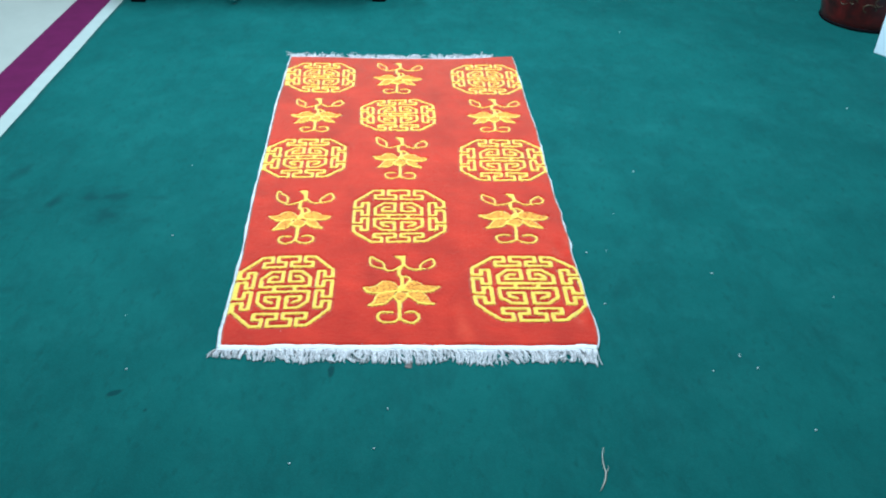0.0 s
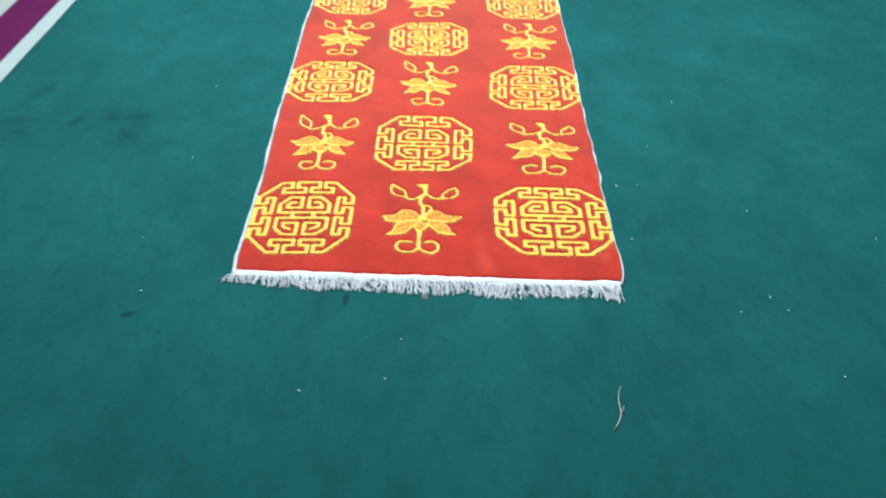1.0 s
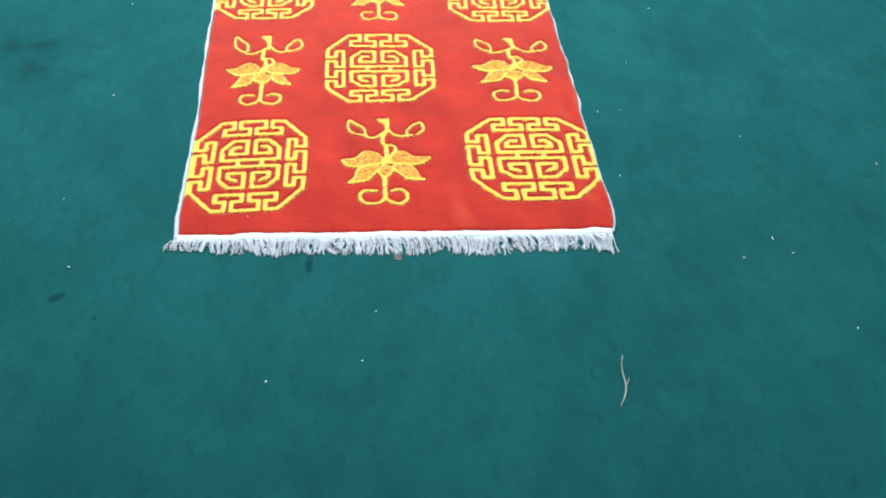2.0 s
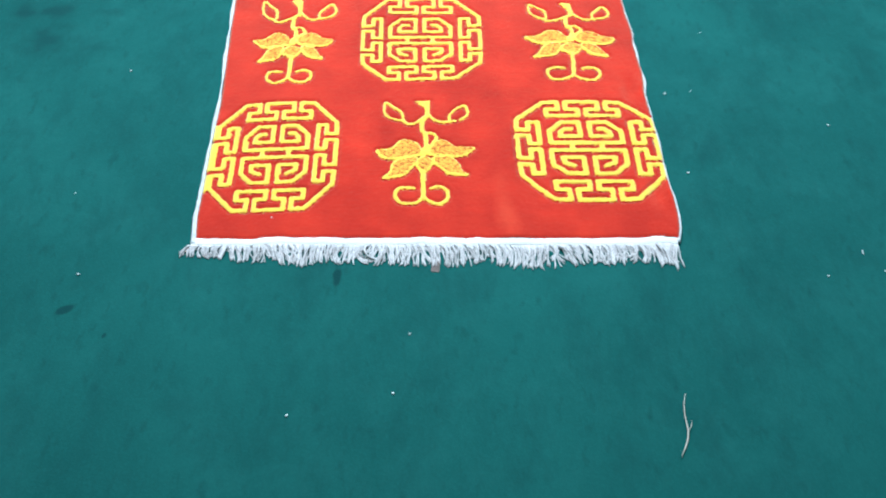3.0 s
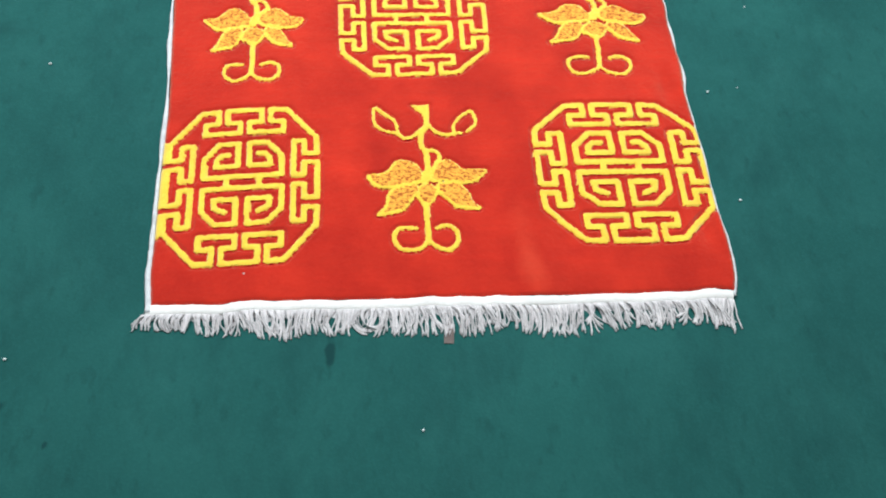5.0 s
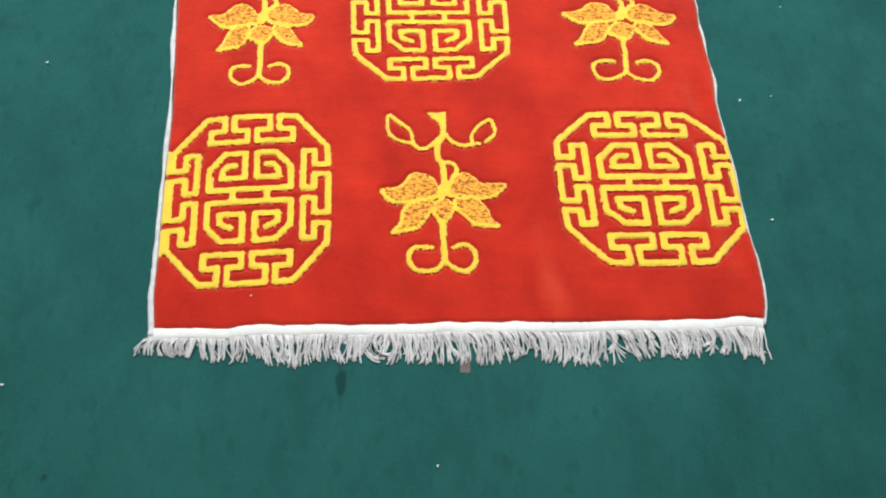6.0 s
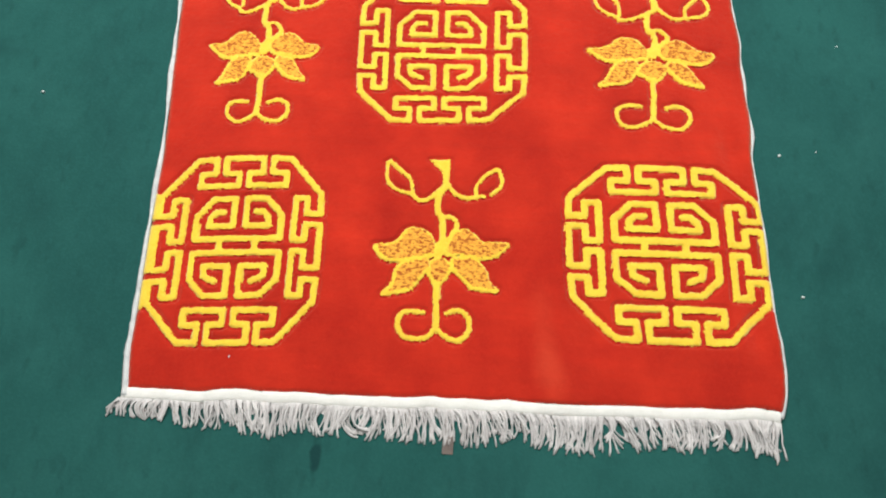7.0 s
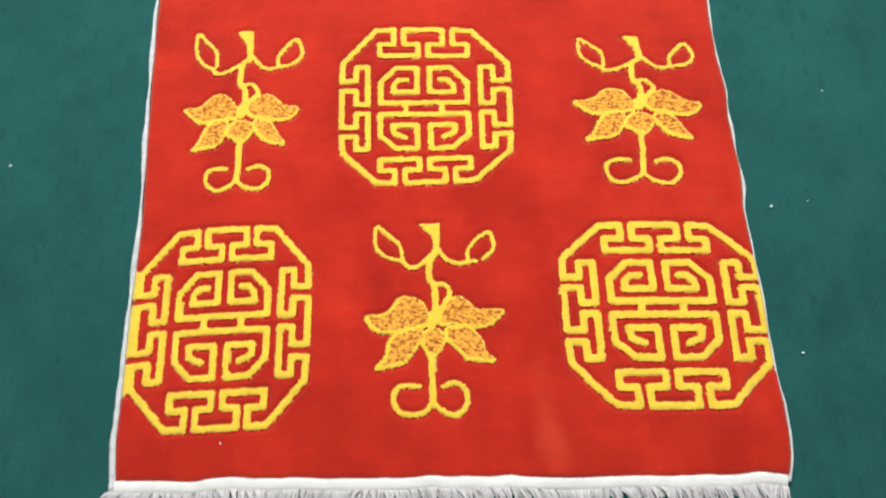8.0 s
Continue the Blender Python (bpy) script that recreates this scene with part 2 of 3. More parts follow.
FLOOR_CREAM = paint("cream_floor_tile", (0.36, 0.37, 0.33), 0.6, 0.05, 6.0, gloss=0.25)
STRIPE_WHITE = paint("white_floor_paint", (0.37, 0.41, 0.38), 0.65, 0.06, 14.0, gloss=0.2)
STRIPE_PURPLE = paint("purple_floor_paint", (0.088, 0.006, 0.052), 0.7, 0.14, 12.0, gloss=0.12)
PLASTER = paint("painted_plaster", (0.62, 0.64, 0.60), 0.8, 0.06, 4.0)
CEILING_WHITE = paint("white_ceiling_paint", (0.78, 0.78, 0.76), 0.85, 0.04, 5.0)
LACQUER = paint("red_lacquer", (0.052, 0.0025, 0.002), 0.36, 0.97, 16.0, gloss=0.5)
GOLD = paint("dull_gold_paint", (0.06, 0.038, 0.014), 0.55, 0.95, 70.0)
# black for the contact shade under the drum stool
FOOT_SHADE = paint("black_contact_shade", (0.008, 0.007, 0.008), 0.95, 0.3, 20.0, gloss=0.0)
BLACK_WOOD = paint("black_stained_wood", (0.005, 0.005, 0.007), 0.8, 0.3, 20.0, gloss=0.05)
WHITE_BOARD = paint("bluish_white_laminate", (0.80, 0.89, 0.96), 0.35, 0.04, 8.0)
CARD = paint("brown_cardboard", (0.42, 0.28, 0.15), 0.85, 0.15, 30.0, 0.2)
CARD_EDGE = paint("pale_card", (0.62, 0.58, 0.50), 0.8, 0.08, 30.0, 0.15)
STRAW = paint("dry_straw", (0.52, 0.48, 0.41), 0.7, 0.2, 90.0)
LINT = paint("white_lint", (0.70, 0.76, 0.76), 0.95, 0.05, 90.0)
TAG_GREY = paint("brown_grey_cloth", (0.15, 0.12, 0.11), 0.95, 0.15, 120.0)
CHROME = paint("dull_chrome", (0.65, 0.66, 0.68), 0.25, 0.05, 30.0, 0.02, 1.0)
TUBE = bpy.data.materials.new("lit_tube")
TUBE.use_nodes = True
TUBE.node_tree.nodes["Principled BSDF"].inputs["Emission Color"].default_value = (0.95, 1, 0.98, 1)
TUBE.node_tree.nodes["Principled BSDF"].inputs["Emission Strength"].default_value = 3.0

# ---- mesh helpers ----
AT = {}


def thing(name, at, label, category, group="", kind=""):
    ob = new(name)
    ob.location = at
    ob.empty_display_size = 0.05
    AT[ob] = Vector(at)
    return tagged(ob, label, category, group, kind)


def put_under(ob, parent):
    """Parts are modelled in world coordinates; their parents are only moved, never turned."""
    if parent is not None:
        ob.parent = parent
        ob.matrix_parent_inverse = Matrix.Translation(-AT[parent])
    AT[ob] = Vector((0, 0, 0))
    return ob


def part(name, bm, material, parent=None, label="", smooth=False):
    me = bpy.data.meshes.new(name)
    bm.to_mesh(me)
    bm.free()
    me.materials.append(material)
    if smooth:
        me.shade_smooth()
    ob = put_under(new(name, me), parent)
    return tagged(ob, label) if label else ob


def raw_part(name, verts, faces, material, parent=None, label="", smooth=False):
    me = bpy.data.meshes.new(name)
    me.from_pydata(verts, [], faces)
    me.materials.append(material)
    if smooth:
        me.shade_smooth()
    me.update()
    ob = put_under(new(name, me), parent)
    return tagged(ob, label) if label else ob


def box(x0, y0, z0, x1, y1, z1, bevel=0.0, segments=2):
    bm = bmesh.new()
    bmesh.ops.create_cube(bm, size=1.0, matrix=Matrix.Translation(((x0 + x1) / 2, (y0 + y1) / 2, (z0 + z1) / 2)) @ Matrix.Diagonal((x1 - x0, y1 - y0, z1 - z0, 1)))
    if bevel:
        bmesh.ops.bevel(bm, geom=list(bm.edges), offset=bevel, segments=segments, affect="EDGES", profile=0.6)
    return bm


def tube(points, radii, sides=5):
    """Vertices and faces of a tube along points."""
    pts = [Vector(p) for p in points]
    verts, faces = [], []
    for i, p in enumerate(pts):
        d = (pts[min(i + 1, len(pts) - 1)] - pts[max(i - 1, 0)]).normalized()
        side = d.cross(Vector((0, 0, 1)))
        side = side.normalized() if side.length > 1e-4 else Vector((1, 0, 0))
        up = side.cross(d).normalized()
        for k in range(sides):
            a = 2 * math.pi * k / sides
            verts.append(p + radii[i] * (math.cos(a) * side + math.sin(a) * up))
    for i in range(len(pts) - 1):
        for k in range(sides):
            a, b = i * sides + k, i * sides + (k + 1) % sides
            faces.append((a, b, b + sides, a + sides))
    faces.append(tuple(reversed(range(sides))))
    faces.append(tuple(range((len(pts) - 1) * sides, len(pts) * sides)))
    return verts, faces


# ---- the hall ----
def structure(name, bm, material, label, category):
    return tagged(part(name, bm, material), label, category, "", "structure")


X0, X1, Y0, Y1 = -4.2, 5.2, -4.6, 5.4
structure("floor", box(X0, Y0, -0.20, X1, Y1, TILE), FLOOR_CREAM, "smooth cream floor beside the green carpet", "floor")
structure("floor_stripe_purple", box(-1.155, Y0, TILE - 0.002, -0.997, Y1, TILE + 0.002), STRIPE_PURPLE, "purple stripe painted along the cream floor", "floor stripe")
structure("floor_stripe_white", box(-0.997, Y0, TILE - 0.002, -0.910, Y1, TILE + 0.0022), STRIPE_WHITE, "white stripe painted along the carpet's edge", "floor stripe")
structure("wall_north", box(X0 - 0.15, Y1, -0.2, X1 + 0.15, Y1 + 0.15, CEIL + 0.1), PLASTER, "plain painted plaster wall closing the hall", "wall")
structure("wall_south", box(X0 - 0.15, Y0 - 0.15, -0.2, X1 + 0.15, Y0, CEIL + 0.1), PLASTER, "plain painted plaster wall closing the hall", "wall")
structure("wall_west", box(X0 - 0.15, Y0, -0.2, X0, Y1, CEIL + 0.1), PLASTER, "plain painted plaster wall closing the hall", "wall")
structure("wall_east", box(X1, Y0, -0.2, X1 + 0.15, Y1, CEIL + 0.1), PLASTER, "plain painted plaster wall closing the hall", "wall")
structure("ceiling", box(X0, Y0, CEIL, X1, Y1, CEIL + 0.1), CEILING_WHITE, "plain white ceiling above the hall", "ceiling")


def green_carpet():
    """One felt sheet with a slightly wandering cut edge beside the stripe."""
    nx, ny = 60, 240
    xs = np.concatenate([np.linspace(-0.937, -0.81, 6), np.linspace(-0.79, X1, nx)])
    ys = np.linspace(Y0, Y1, ny)
    verts, faces = [], []
    for j, y in enumerate(ys):
        for i, x in enumerate(xs):
            wob = 0.003 * noise.noise(Vector((0, y * 3, 0))) if i == 0 else 0
            z = FLOOR + 0.0012 * noise.noise(Vector((x * 1.4, y * 1.4, 3)))
            verts.append((x + wob, y, z if i else FLOOR - 0.001))
    n = len(xs)
    for j in range(ny - 1):
        for i in range(n - 1):
            a = j * n + i
            faces.append((a, a + 1, a + n + 1, a + n))
    base = len(verts)
    for j in range(ny):
        x, y, z = verts[j * n]
        verts.append((x - 0.0005, y, TILE - 0.003))
    for j in range(ny - 1):
        faces.append((base + j, j * n, (j + 1) * n, base + j + 1))
    return raw_part("carpet", verts, faces, CARPET, smooth=True)


tagged(green_carpet(), "worn teal-green felt carpet with dark stains", "carpet", "", "structure")


def ceiling_light(x, y):
    ob = thing("ceiling_light", (x, y, CEIL), "white tube lamp fixed under the ceiling, switched on", "ceiling light", "tube lamps under the ceiling")
    part("housing", box(x - 0.10, y - 0.62, CEIL - 0.05, x + 0.10, y + 0.62, CEIL, 0.006), CEILING_WHITE, ob)
    for dx in (-0.05, 0.05):
        v, f = tube([(x + dx, y - 0.58, CEIL - 0.068), (x + dx, y + 0.58, CEIL - 0.068)], [0.013, 0.013], 10)
        raw_part("tube", v, f, TUBE, ob, "lit glass tube", True)


for lx, ly in LAMPS:
    ceiling_light(lx, ly)

# ---- the red rug ----
CELL = 0.0025
LEFT = ([-0.005, 0.014, 0.048, 0.11, 0.17, 0.25, 0.36, 0.41, 0.457, 0.507, 0.557, 0.61, 0.663, 0.72, 0.767, 0.876, 1.059, 1.357, 1.5, 1.643, 1.795],
        [0.008, 0.005, 0.001, 0.001, -0.001, -0.003, -0.004, -0.007, -0.010, -0.014, -0.016, -0.020, -0.022, -0.0262, -0.0268, -0.030, -0.0355, -0.0485, -0.0477, -0.0517, -0.0528])
RIGHT = ([-0.013, 0.0, 0.023, 0.059, 0.095, 0.117, 0.20, 0.272, 0.32, 0.361, 0.392, 0.424, 0.464, 0.50, 0.55, 0.592, 0.636, 0.672, 0.72, 0.769, 0.867, 1.153, 1.333, 1.597, 1.8225],
         [0.899, 0.905, 0.911, 0.913, 0.911, 0.907, 0.9065, 0.9045, 0.902, 0.900, 0.897, 0.902, 0.902, 0.899, 0.896, 0.899, 0.896, 0.893, 0.891, 0.8905, 0.889, 0.8865, 0.877, 0.871, 0.8635])
FRONT = ([0.0, 0.073, 0.107, 0.130, 0.16, 0.19, 0.22, 0.24, 0.28, 0.36, 0.394, 0.424, 0.45, 0.472, 0.50, 0.526, 0.55, 0.61, 0.64, 0.70, 0.76, 0.792, 0.83, 0.865, 0.892, 0.91],
         [-0.005, -0.005, -0.007, -0.003, 0.0, -0.002, -0.003, -0.001, -0.003, -0.003, -0.003, 0.001, -0.002, 0.0, -0.002, 0.001, -0.002, -0.004, -0.003, -0.001, -0.002, 0.0, -0.001, 0.003, 0.001, -0.004])
BACK = ([-0.063, 0.136, 0.373, 0.609, 0.736, 0.862], [1.7866, 1.7833, 1.7806, 1.7892, 1.8021, 1.8225])


def smooth_line(line, v):
    out = np.interp(v, *line)
    if line is RIGHT:
        # this side is puckered
        w = np.asarray(v)
        out = out + (0.0011 * np.sin(74 * w) + 0.0013 * np.sin(33 * w + 1.0)) * np.clip((w - 0.35) / 0.2, 0, 1)
    return (np.interp(np.asarray(v) - 0.008, *line) + 2 * out + np.interp(np.asarray(v) + 0.008, *line)) / 4


def rug_height(x, y):
    """Slow swells of the woollen sheet, with one soft fold near the front and a lifted, tucked right edge."""
    x, y = np.asarray(x, float), np.asarray(y, float)
    z = 0.0012 * np.sin(7.1 * x + 2.3 * y) * np.sin(5.3 * y + 0.7) + 0.0006 * np.sin(19 * x - 4) * np.sin(13 * y)
    fold = np.exp(-((x - 0.60 - 0.02 * y) / 0.035) ** 2) * np.exp(-(y / 0.30) ** 2)
    dip = np.exp(-((x - 0.535) / 0.04) ** 2) * np.exp(-(y / 0.28) ** 2)
    edge = np.exp(-((x - 0.90) / 0.045) ** 2) * (0.5 + 0.5 * np.sin(26 * y + 1.0)) * np.exp(-(y / 0.9) ** 2)
    # two short tucks where the right edge stands up
    tuck = sum(k * (0.0065 * np.exp(-((x - ex) / 0.013) ** 2) - 0.0050 * np.exp(-((x - ex + 0.026) / 0.014) ** 2)) * np.exp(-((y - ey) / 0.036) ** 2)
               for ex, ey, k in ((0.906, 0.115, 1.0), (0.890, 0.405, 0.8)))
    return z + 0.0060 * fold - 0.0022 * dip + 0.0030 * edge + tuck


# the woven designs, drawn as strokes; the medallion spans -1 .. 1 both ways
FRET = [(-.58, .985), (-.355, 1), (-.355, .82), (-.53, .82), (-.53, .675), (-.06, .675), (-.06, .82), (-.235, .82), (-.235, 1)]
FRET = FRET + [(-a, b) for a, b in reversed(FRET)]
RING = [(a * c + b * s, -a * s + b * c) for c, s in ((1, 0), (0, 1), (-1, 0), (0, -1)) for a, b in FRET]
UPPER = [(0, .076), (-.517, .076), (-.517, .332), (-.327, .523), (-.074, .521), (-.075, .216), (-.368, .214), (-.352, .309), (-.288, .371), (-.20, .373)]
LOWER = [(0, -.074), (-.524, -.074), (-.522, -.355), (-.337, -.524), (-.078, -.532), (-.079, -.218), (-.369, -.219), (-.355, -.325), (-.225, -.380)]
MEDALLION = [RING + RING[:1]]
for side in (1, -1):
    MEDALLION += [[(side * a, b) for a, b in UPPER], [(side * a, b) for a, b in LOWER], [(side * .215, .076), (side * .215, -.074)]]

# along the rug's sides the outer bars are woven out to the binding
OUTER = [[(1.06, -.60), (1.06, -.355)], [(1.06, -.235), (1.06, .235)], [(1.06, .355), (1.06, .60)]]

# the flower of the front row, in millimetres from its middle: strokes with their half width
STEMS_A = [
    (4.8, [(5, 104), (4, 94), (-5, 81), (-6, 55), (3, 41), (4, 9)]), (4.9, [(-1, -62), (0, -127)]), (3.6, [(3, 45), (16, 46), (26, 35), (20, 22), (13, 9)]),
    (3.5, [(7, 101), (16, 87), (28, 80), (41, 77), (52, 80)]), (3.6, [(4, 97), (-7, 85), (-21, 72), (-36, 71), (-45, 82)]),
]
TENDRILS_A = [
    (3.8, [(0, -127), (-11, -141), (-24, -144), (-45, -143), (-54, -129), (-54, -115), (-47, -105), (-36, -103), (-19, -105)]),
    (3.8, [(0, -127), (14, -139), (26, -145), (38, -143), (48, -129), (48, -117), (44, -106), (33, -99), (23, -100), (15, -105)]),
]
BUDS_A = [
    (2.9, [(52, 80), (50, 96), (62, 114), (84, 131), (91, 111), (89, 98), (74, 85)]), (2.2, [(52, 80), (66, 82)]),
    (2.9, [(-45, 82), (-63, 85), (-75, 92), (-85, 103), (-85, 141), (-63, 119), (-48, 108), (-44, 85)]),
]
SOLID_A = [[(-20, 140), (10, 141), (10, 104), (2, 104), (0, 119)], [(-5, 4), (4, 12), (9, 4), (8, -14), (-1, -20), (-7, -12)]]
PETALS_A = [
    [(-11, 9), (-17, 18), (-33, 25), (-49, 24), (-57, 9), (-65, 1), (-81, -4), (-97, -3), (-91, -16), (-78, -27), (-61, -28), (-41, -24), (-17, -18), (-5, -16)],
    [(14, 9), (24, 22), (38, 26), (50, 18), (60, 6), (80, 5), (103, 7), (94, -5), (82, -15), (63, -20), (47, -18), (27, -15), (7, -15)],
    [(-17, -20), (-41, -28), (-58, -34), (-64, -49), (-65, -65), (-82, -82), (-60, -76), (-40, -73), (-32, -61), (-22, -47), (-14, -35)],
    [(18, -20), (51, -20), (63, -30), (71, -41), (73, -58), (90, -68), (66, -68), (49, -66), (39, -55), (27, -45), (19, -35)],
    [(-1, -20), (-13, -29), (-15, -45), (-1, -67), (12, -49), (17, -37), (11, -24)],
]
# the flower of the rows behind: fuller buds and shorter lower petals
STEMS_B = [
    (4.6, [(7, 101), (8, 92), (-6, 83), (-7, 59), (-7, 45), (3, 37), (5, 16), (-1, -1)]), (4.6, [(0, -60), (1, -95), (0, -129)]), (3.6, [(-1, 43), (11, 46), (20, 40), (28, 27), (18, 19), (9, 9)]),
    (3.4, [(12, 96), (22, 85), (32, 75), (46, 72), (59, 77)]), (3.4, [(6, 92), (-6, 83), (-21, 73), (-37, 65), (-51, 65)]),
]
TENDRILS_B = [
    (3.4, [(0, -129), (-11, -138), (-24, -145), (-38, -145), (-48, -136), (-52, -123), (-48, -113), (-37, -108), (-18, -108)]),
    (3.6, [(0, -129), (12, -139), (27, -143), (40, -142), (49, -135), (54, -122), (51, -110), (41, -104), (29, -104), (18, -109)]),
]
BUDS_B = [
    (3.2, [(59, 77), (56, 94), (64, 107), (87, 133), (97, 117), (100, 101), (92, 88), (81, 80), (63, 77)]),
    (3.0, [(-51, 65), (-56, 74), (-71, 80), (-86, 97), (-89, 124), (-87, 144), (-72, 127), (-55, 112), (-50, 99), (-50, 77)]),
]
SOLID_B = [[(-17, 144), (-8, 147), (10, 146), (13, 98), (3, 98), (1, 120)], [(-6, 4), (4, 10), (8, -3), (5, -16), (-3, -18), (-9, -8)]]
PETALS_B = [
    [(-7, -4), (-18, 11), (-28, 22), (-43, 24), (-55, 18), (-66, 3), (-80, -2), (-99, -3), (-88, -14), (-74, -25), (-61, -28), (-39, -22), (-20, -20), (-8, -18)],
    [(8, -5), (11, 9), (25, 19), (39, 24), (51, 21), (62, 11), (75, 2), (98, 1), (90, -14), (76, -22), (57, -23), (37, -17), (18, -18)],
    [(-25, -24), (-44, -24), (-57, -34), (-64, -50), (-69, -65), (-81, -78), (-59, -71), (-42, -70), (-31, -60), (-27, -48), (-22, -35)],
    [(25, -22), (47, -25), (57, -35), (63, -49), (79, -67), (59, -63), (45, -61), (33, -50), (24, -40), (20, -30)],
    [(-6, -22), (-18, -32), (-25, -48), (-11, -55), (1, -63), (10, -58), (17, -45), (22, -36), (12, -25)],
]
# where they lie: middle, the design's own axes on the rug, and how the weaving pulled it: skew and two bows
Z0 = (0.0, 0.0)
MEDALLIONS = [
    ((0.1296, 0.2112), (0.1210, 0.0073), (-0.0037, 0.1461), (0.0005, 0.0010), (-0.0005, -0.0033), (-0.0005, -0.0017)),
    ((0.7591, 0.2338), (0.1420, -0.0003), (-0.0028, 0.1355), (0.0013, -0.0009), (0.0008, -0.0022), (0.0013, -0.0059)),
    ((0.4143, 0.5641), (0.1329, 0.0026), (-0.0024, 0.1394), (0.0019, -0.0021), (0.0035, 0.0004), (0.0005, 0.0097)),
    ((0.1043, 0.9220), (0.1270, 0.0051), (-0.0041, 0.1276), (-0.0002, 0.0017), Z0, Z0), ((0.7482, 0.9242), (0.1358, 0.0015), (0.0019, 0.1364), (-0.0022, -0.0002), Z0, Z0),
    ((0.3976, 1.2511), (0.1306, 0.0063), (-0.0054, 0.1230), (0.0018, 0.0026), Z0, Z0), ((0.0914, 1.5798), (0.1271, 0.0004), (-0.0091, 0.1360), (0.0038, 0.0006), Z0, Z0),
    ((0.7355, 1.5826), (0.1301, 0.0007), (-0.0007, 0.1404), (0.0027, 0.0025), Z0, Z0),
]
FLOWERS = [
    ((0.4280, 0.2245), (0.1, 0.0), (0.0, 0.1), Z0, Z0, Z0), ((0.1278, 0.5649), (0.0917, 0.0009), (-0.0016, 0.0996), Z0, Z0, Z0),
    ((0.7567, 0.5782), (0.1045, -0.0029), (0.0017, 0.0926), (-0.0043, 0.0024), (-0.0027, -0.0014), (-0.0016, -0.0053)), ((0.4126, 0.9286), (0.0914, -0.0072), (-0.0016, 0.0979), Z0, Z0, Z0),
    ((0.1063, 1.2448), (0.0912, 0.0016), (-0.0023, 0.0933), Z0, Z0, Z0), ((0.7454, 1.2566), (0.0971, 0.0012), (0.0035, 0.0928), Z0, Z0, Z0), ((0.3897, 1.5833), (0.0951, -0.0045), (0.0012, 0.1014), Z0, Z0, Z0),
]


def rounded(line, closed=False, turns=2):
    """The line with its corners cut, so that a few points draw a curve."""
    pts = [np.array(p, float) for p in line]
    for _ in range(turns):
        ends = list(zip(pts, pts[1:] + pts[:1])) if closed else list(zip(pts[:-1], pts[1:]))
        cut = [q for a, b in ends for q in (0.78 * a + 0.22 * b, 0.22 * a + 0.78 * b)]
        pts = cut if closed else [pts[0]] + cut[1:-1] + [pts[-1]]
    return pts


def lay(design, place, unit):
    o, ux, uy, skew, bow_x, bow_y = (np.array(v) for v in place)
    return [np.array([o + a * unit * ux + b * unit * uy + unit * unit * (a * b * skew + a * a * bow_x + b * b * bow_y) for a, b in line]) for line in design]


def line_distance(px, py, lines):
    best = np.full(px.shape, 9.0)
    for line in lines:
        for (ax, ay), (bx, by) in zip(line[:-1], line[1:]):
            dx, dy = bx - ax, by - ay
            k = np.clip(((px - ax) * dx + (py - ay) * dy) / (dx * dx + dy * dy + 1e-12), 0, 1)
            best = np.minimum(best, np.hypot(px - ax - k * dx, py - ay - k * dy))
    return best


def inside(px, py, ring):
    odd = np.zeros(px.shape, bool)
    for (ax, ay), (bx, by) in zip(ring, np.roll(ring, -1, axis=0)):
        cross = (ay > py) != (by > py)
        odd ^= cross & (px < (bx - ax) * (py - ay) / (by - ay + 1e-12) + ax)
    return odd


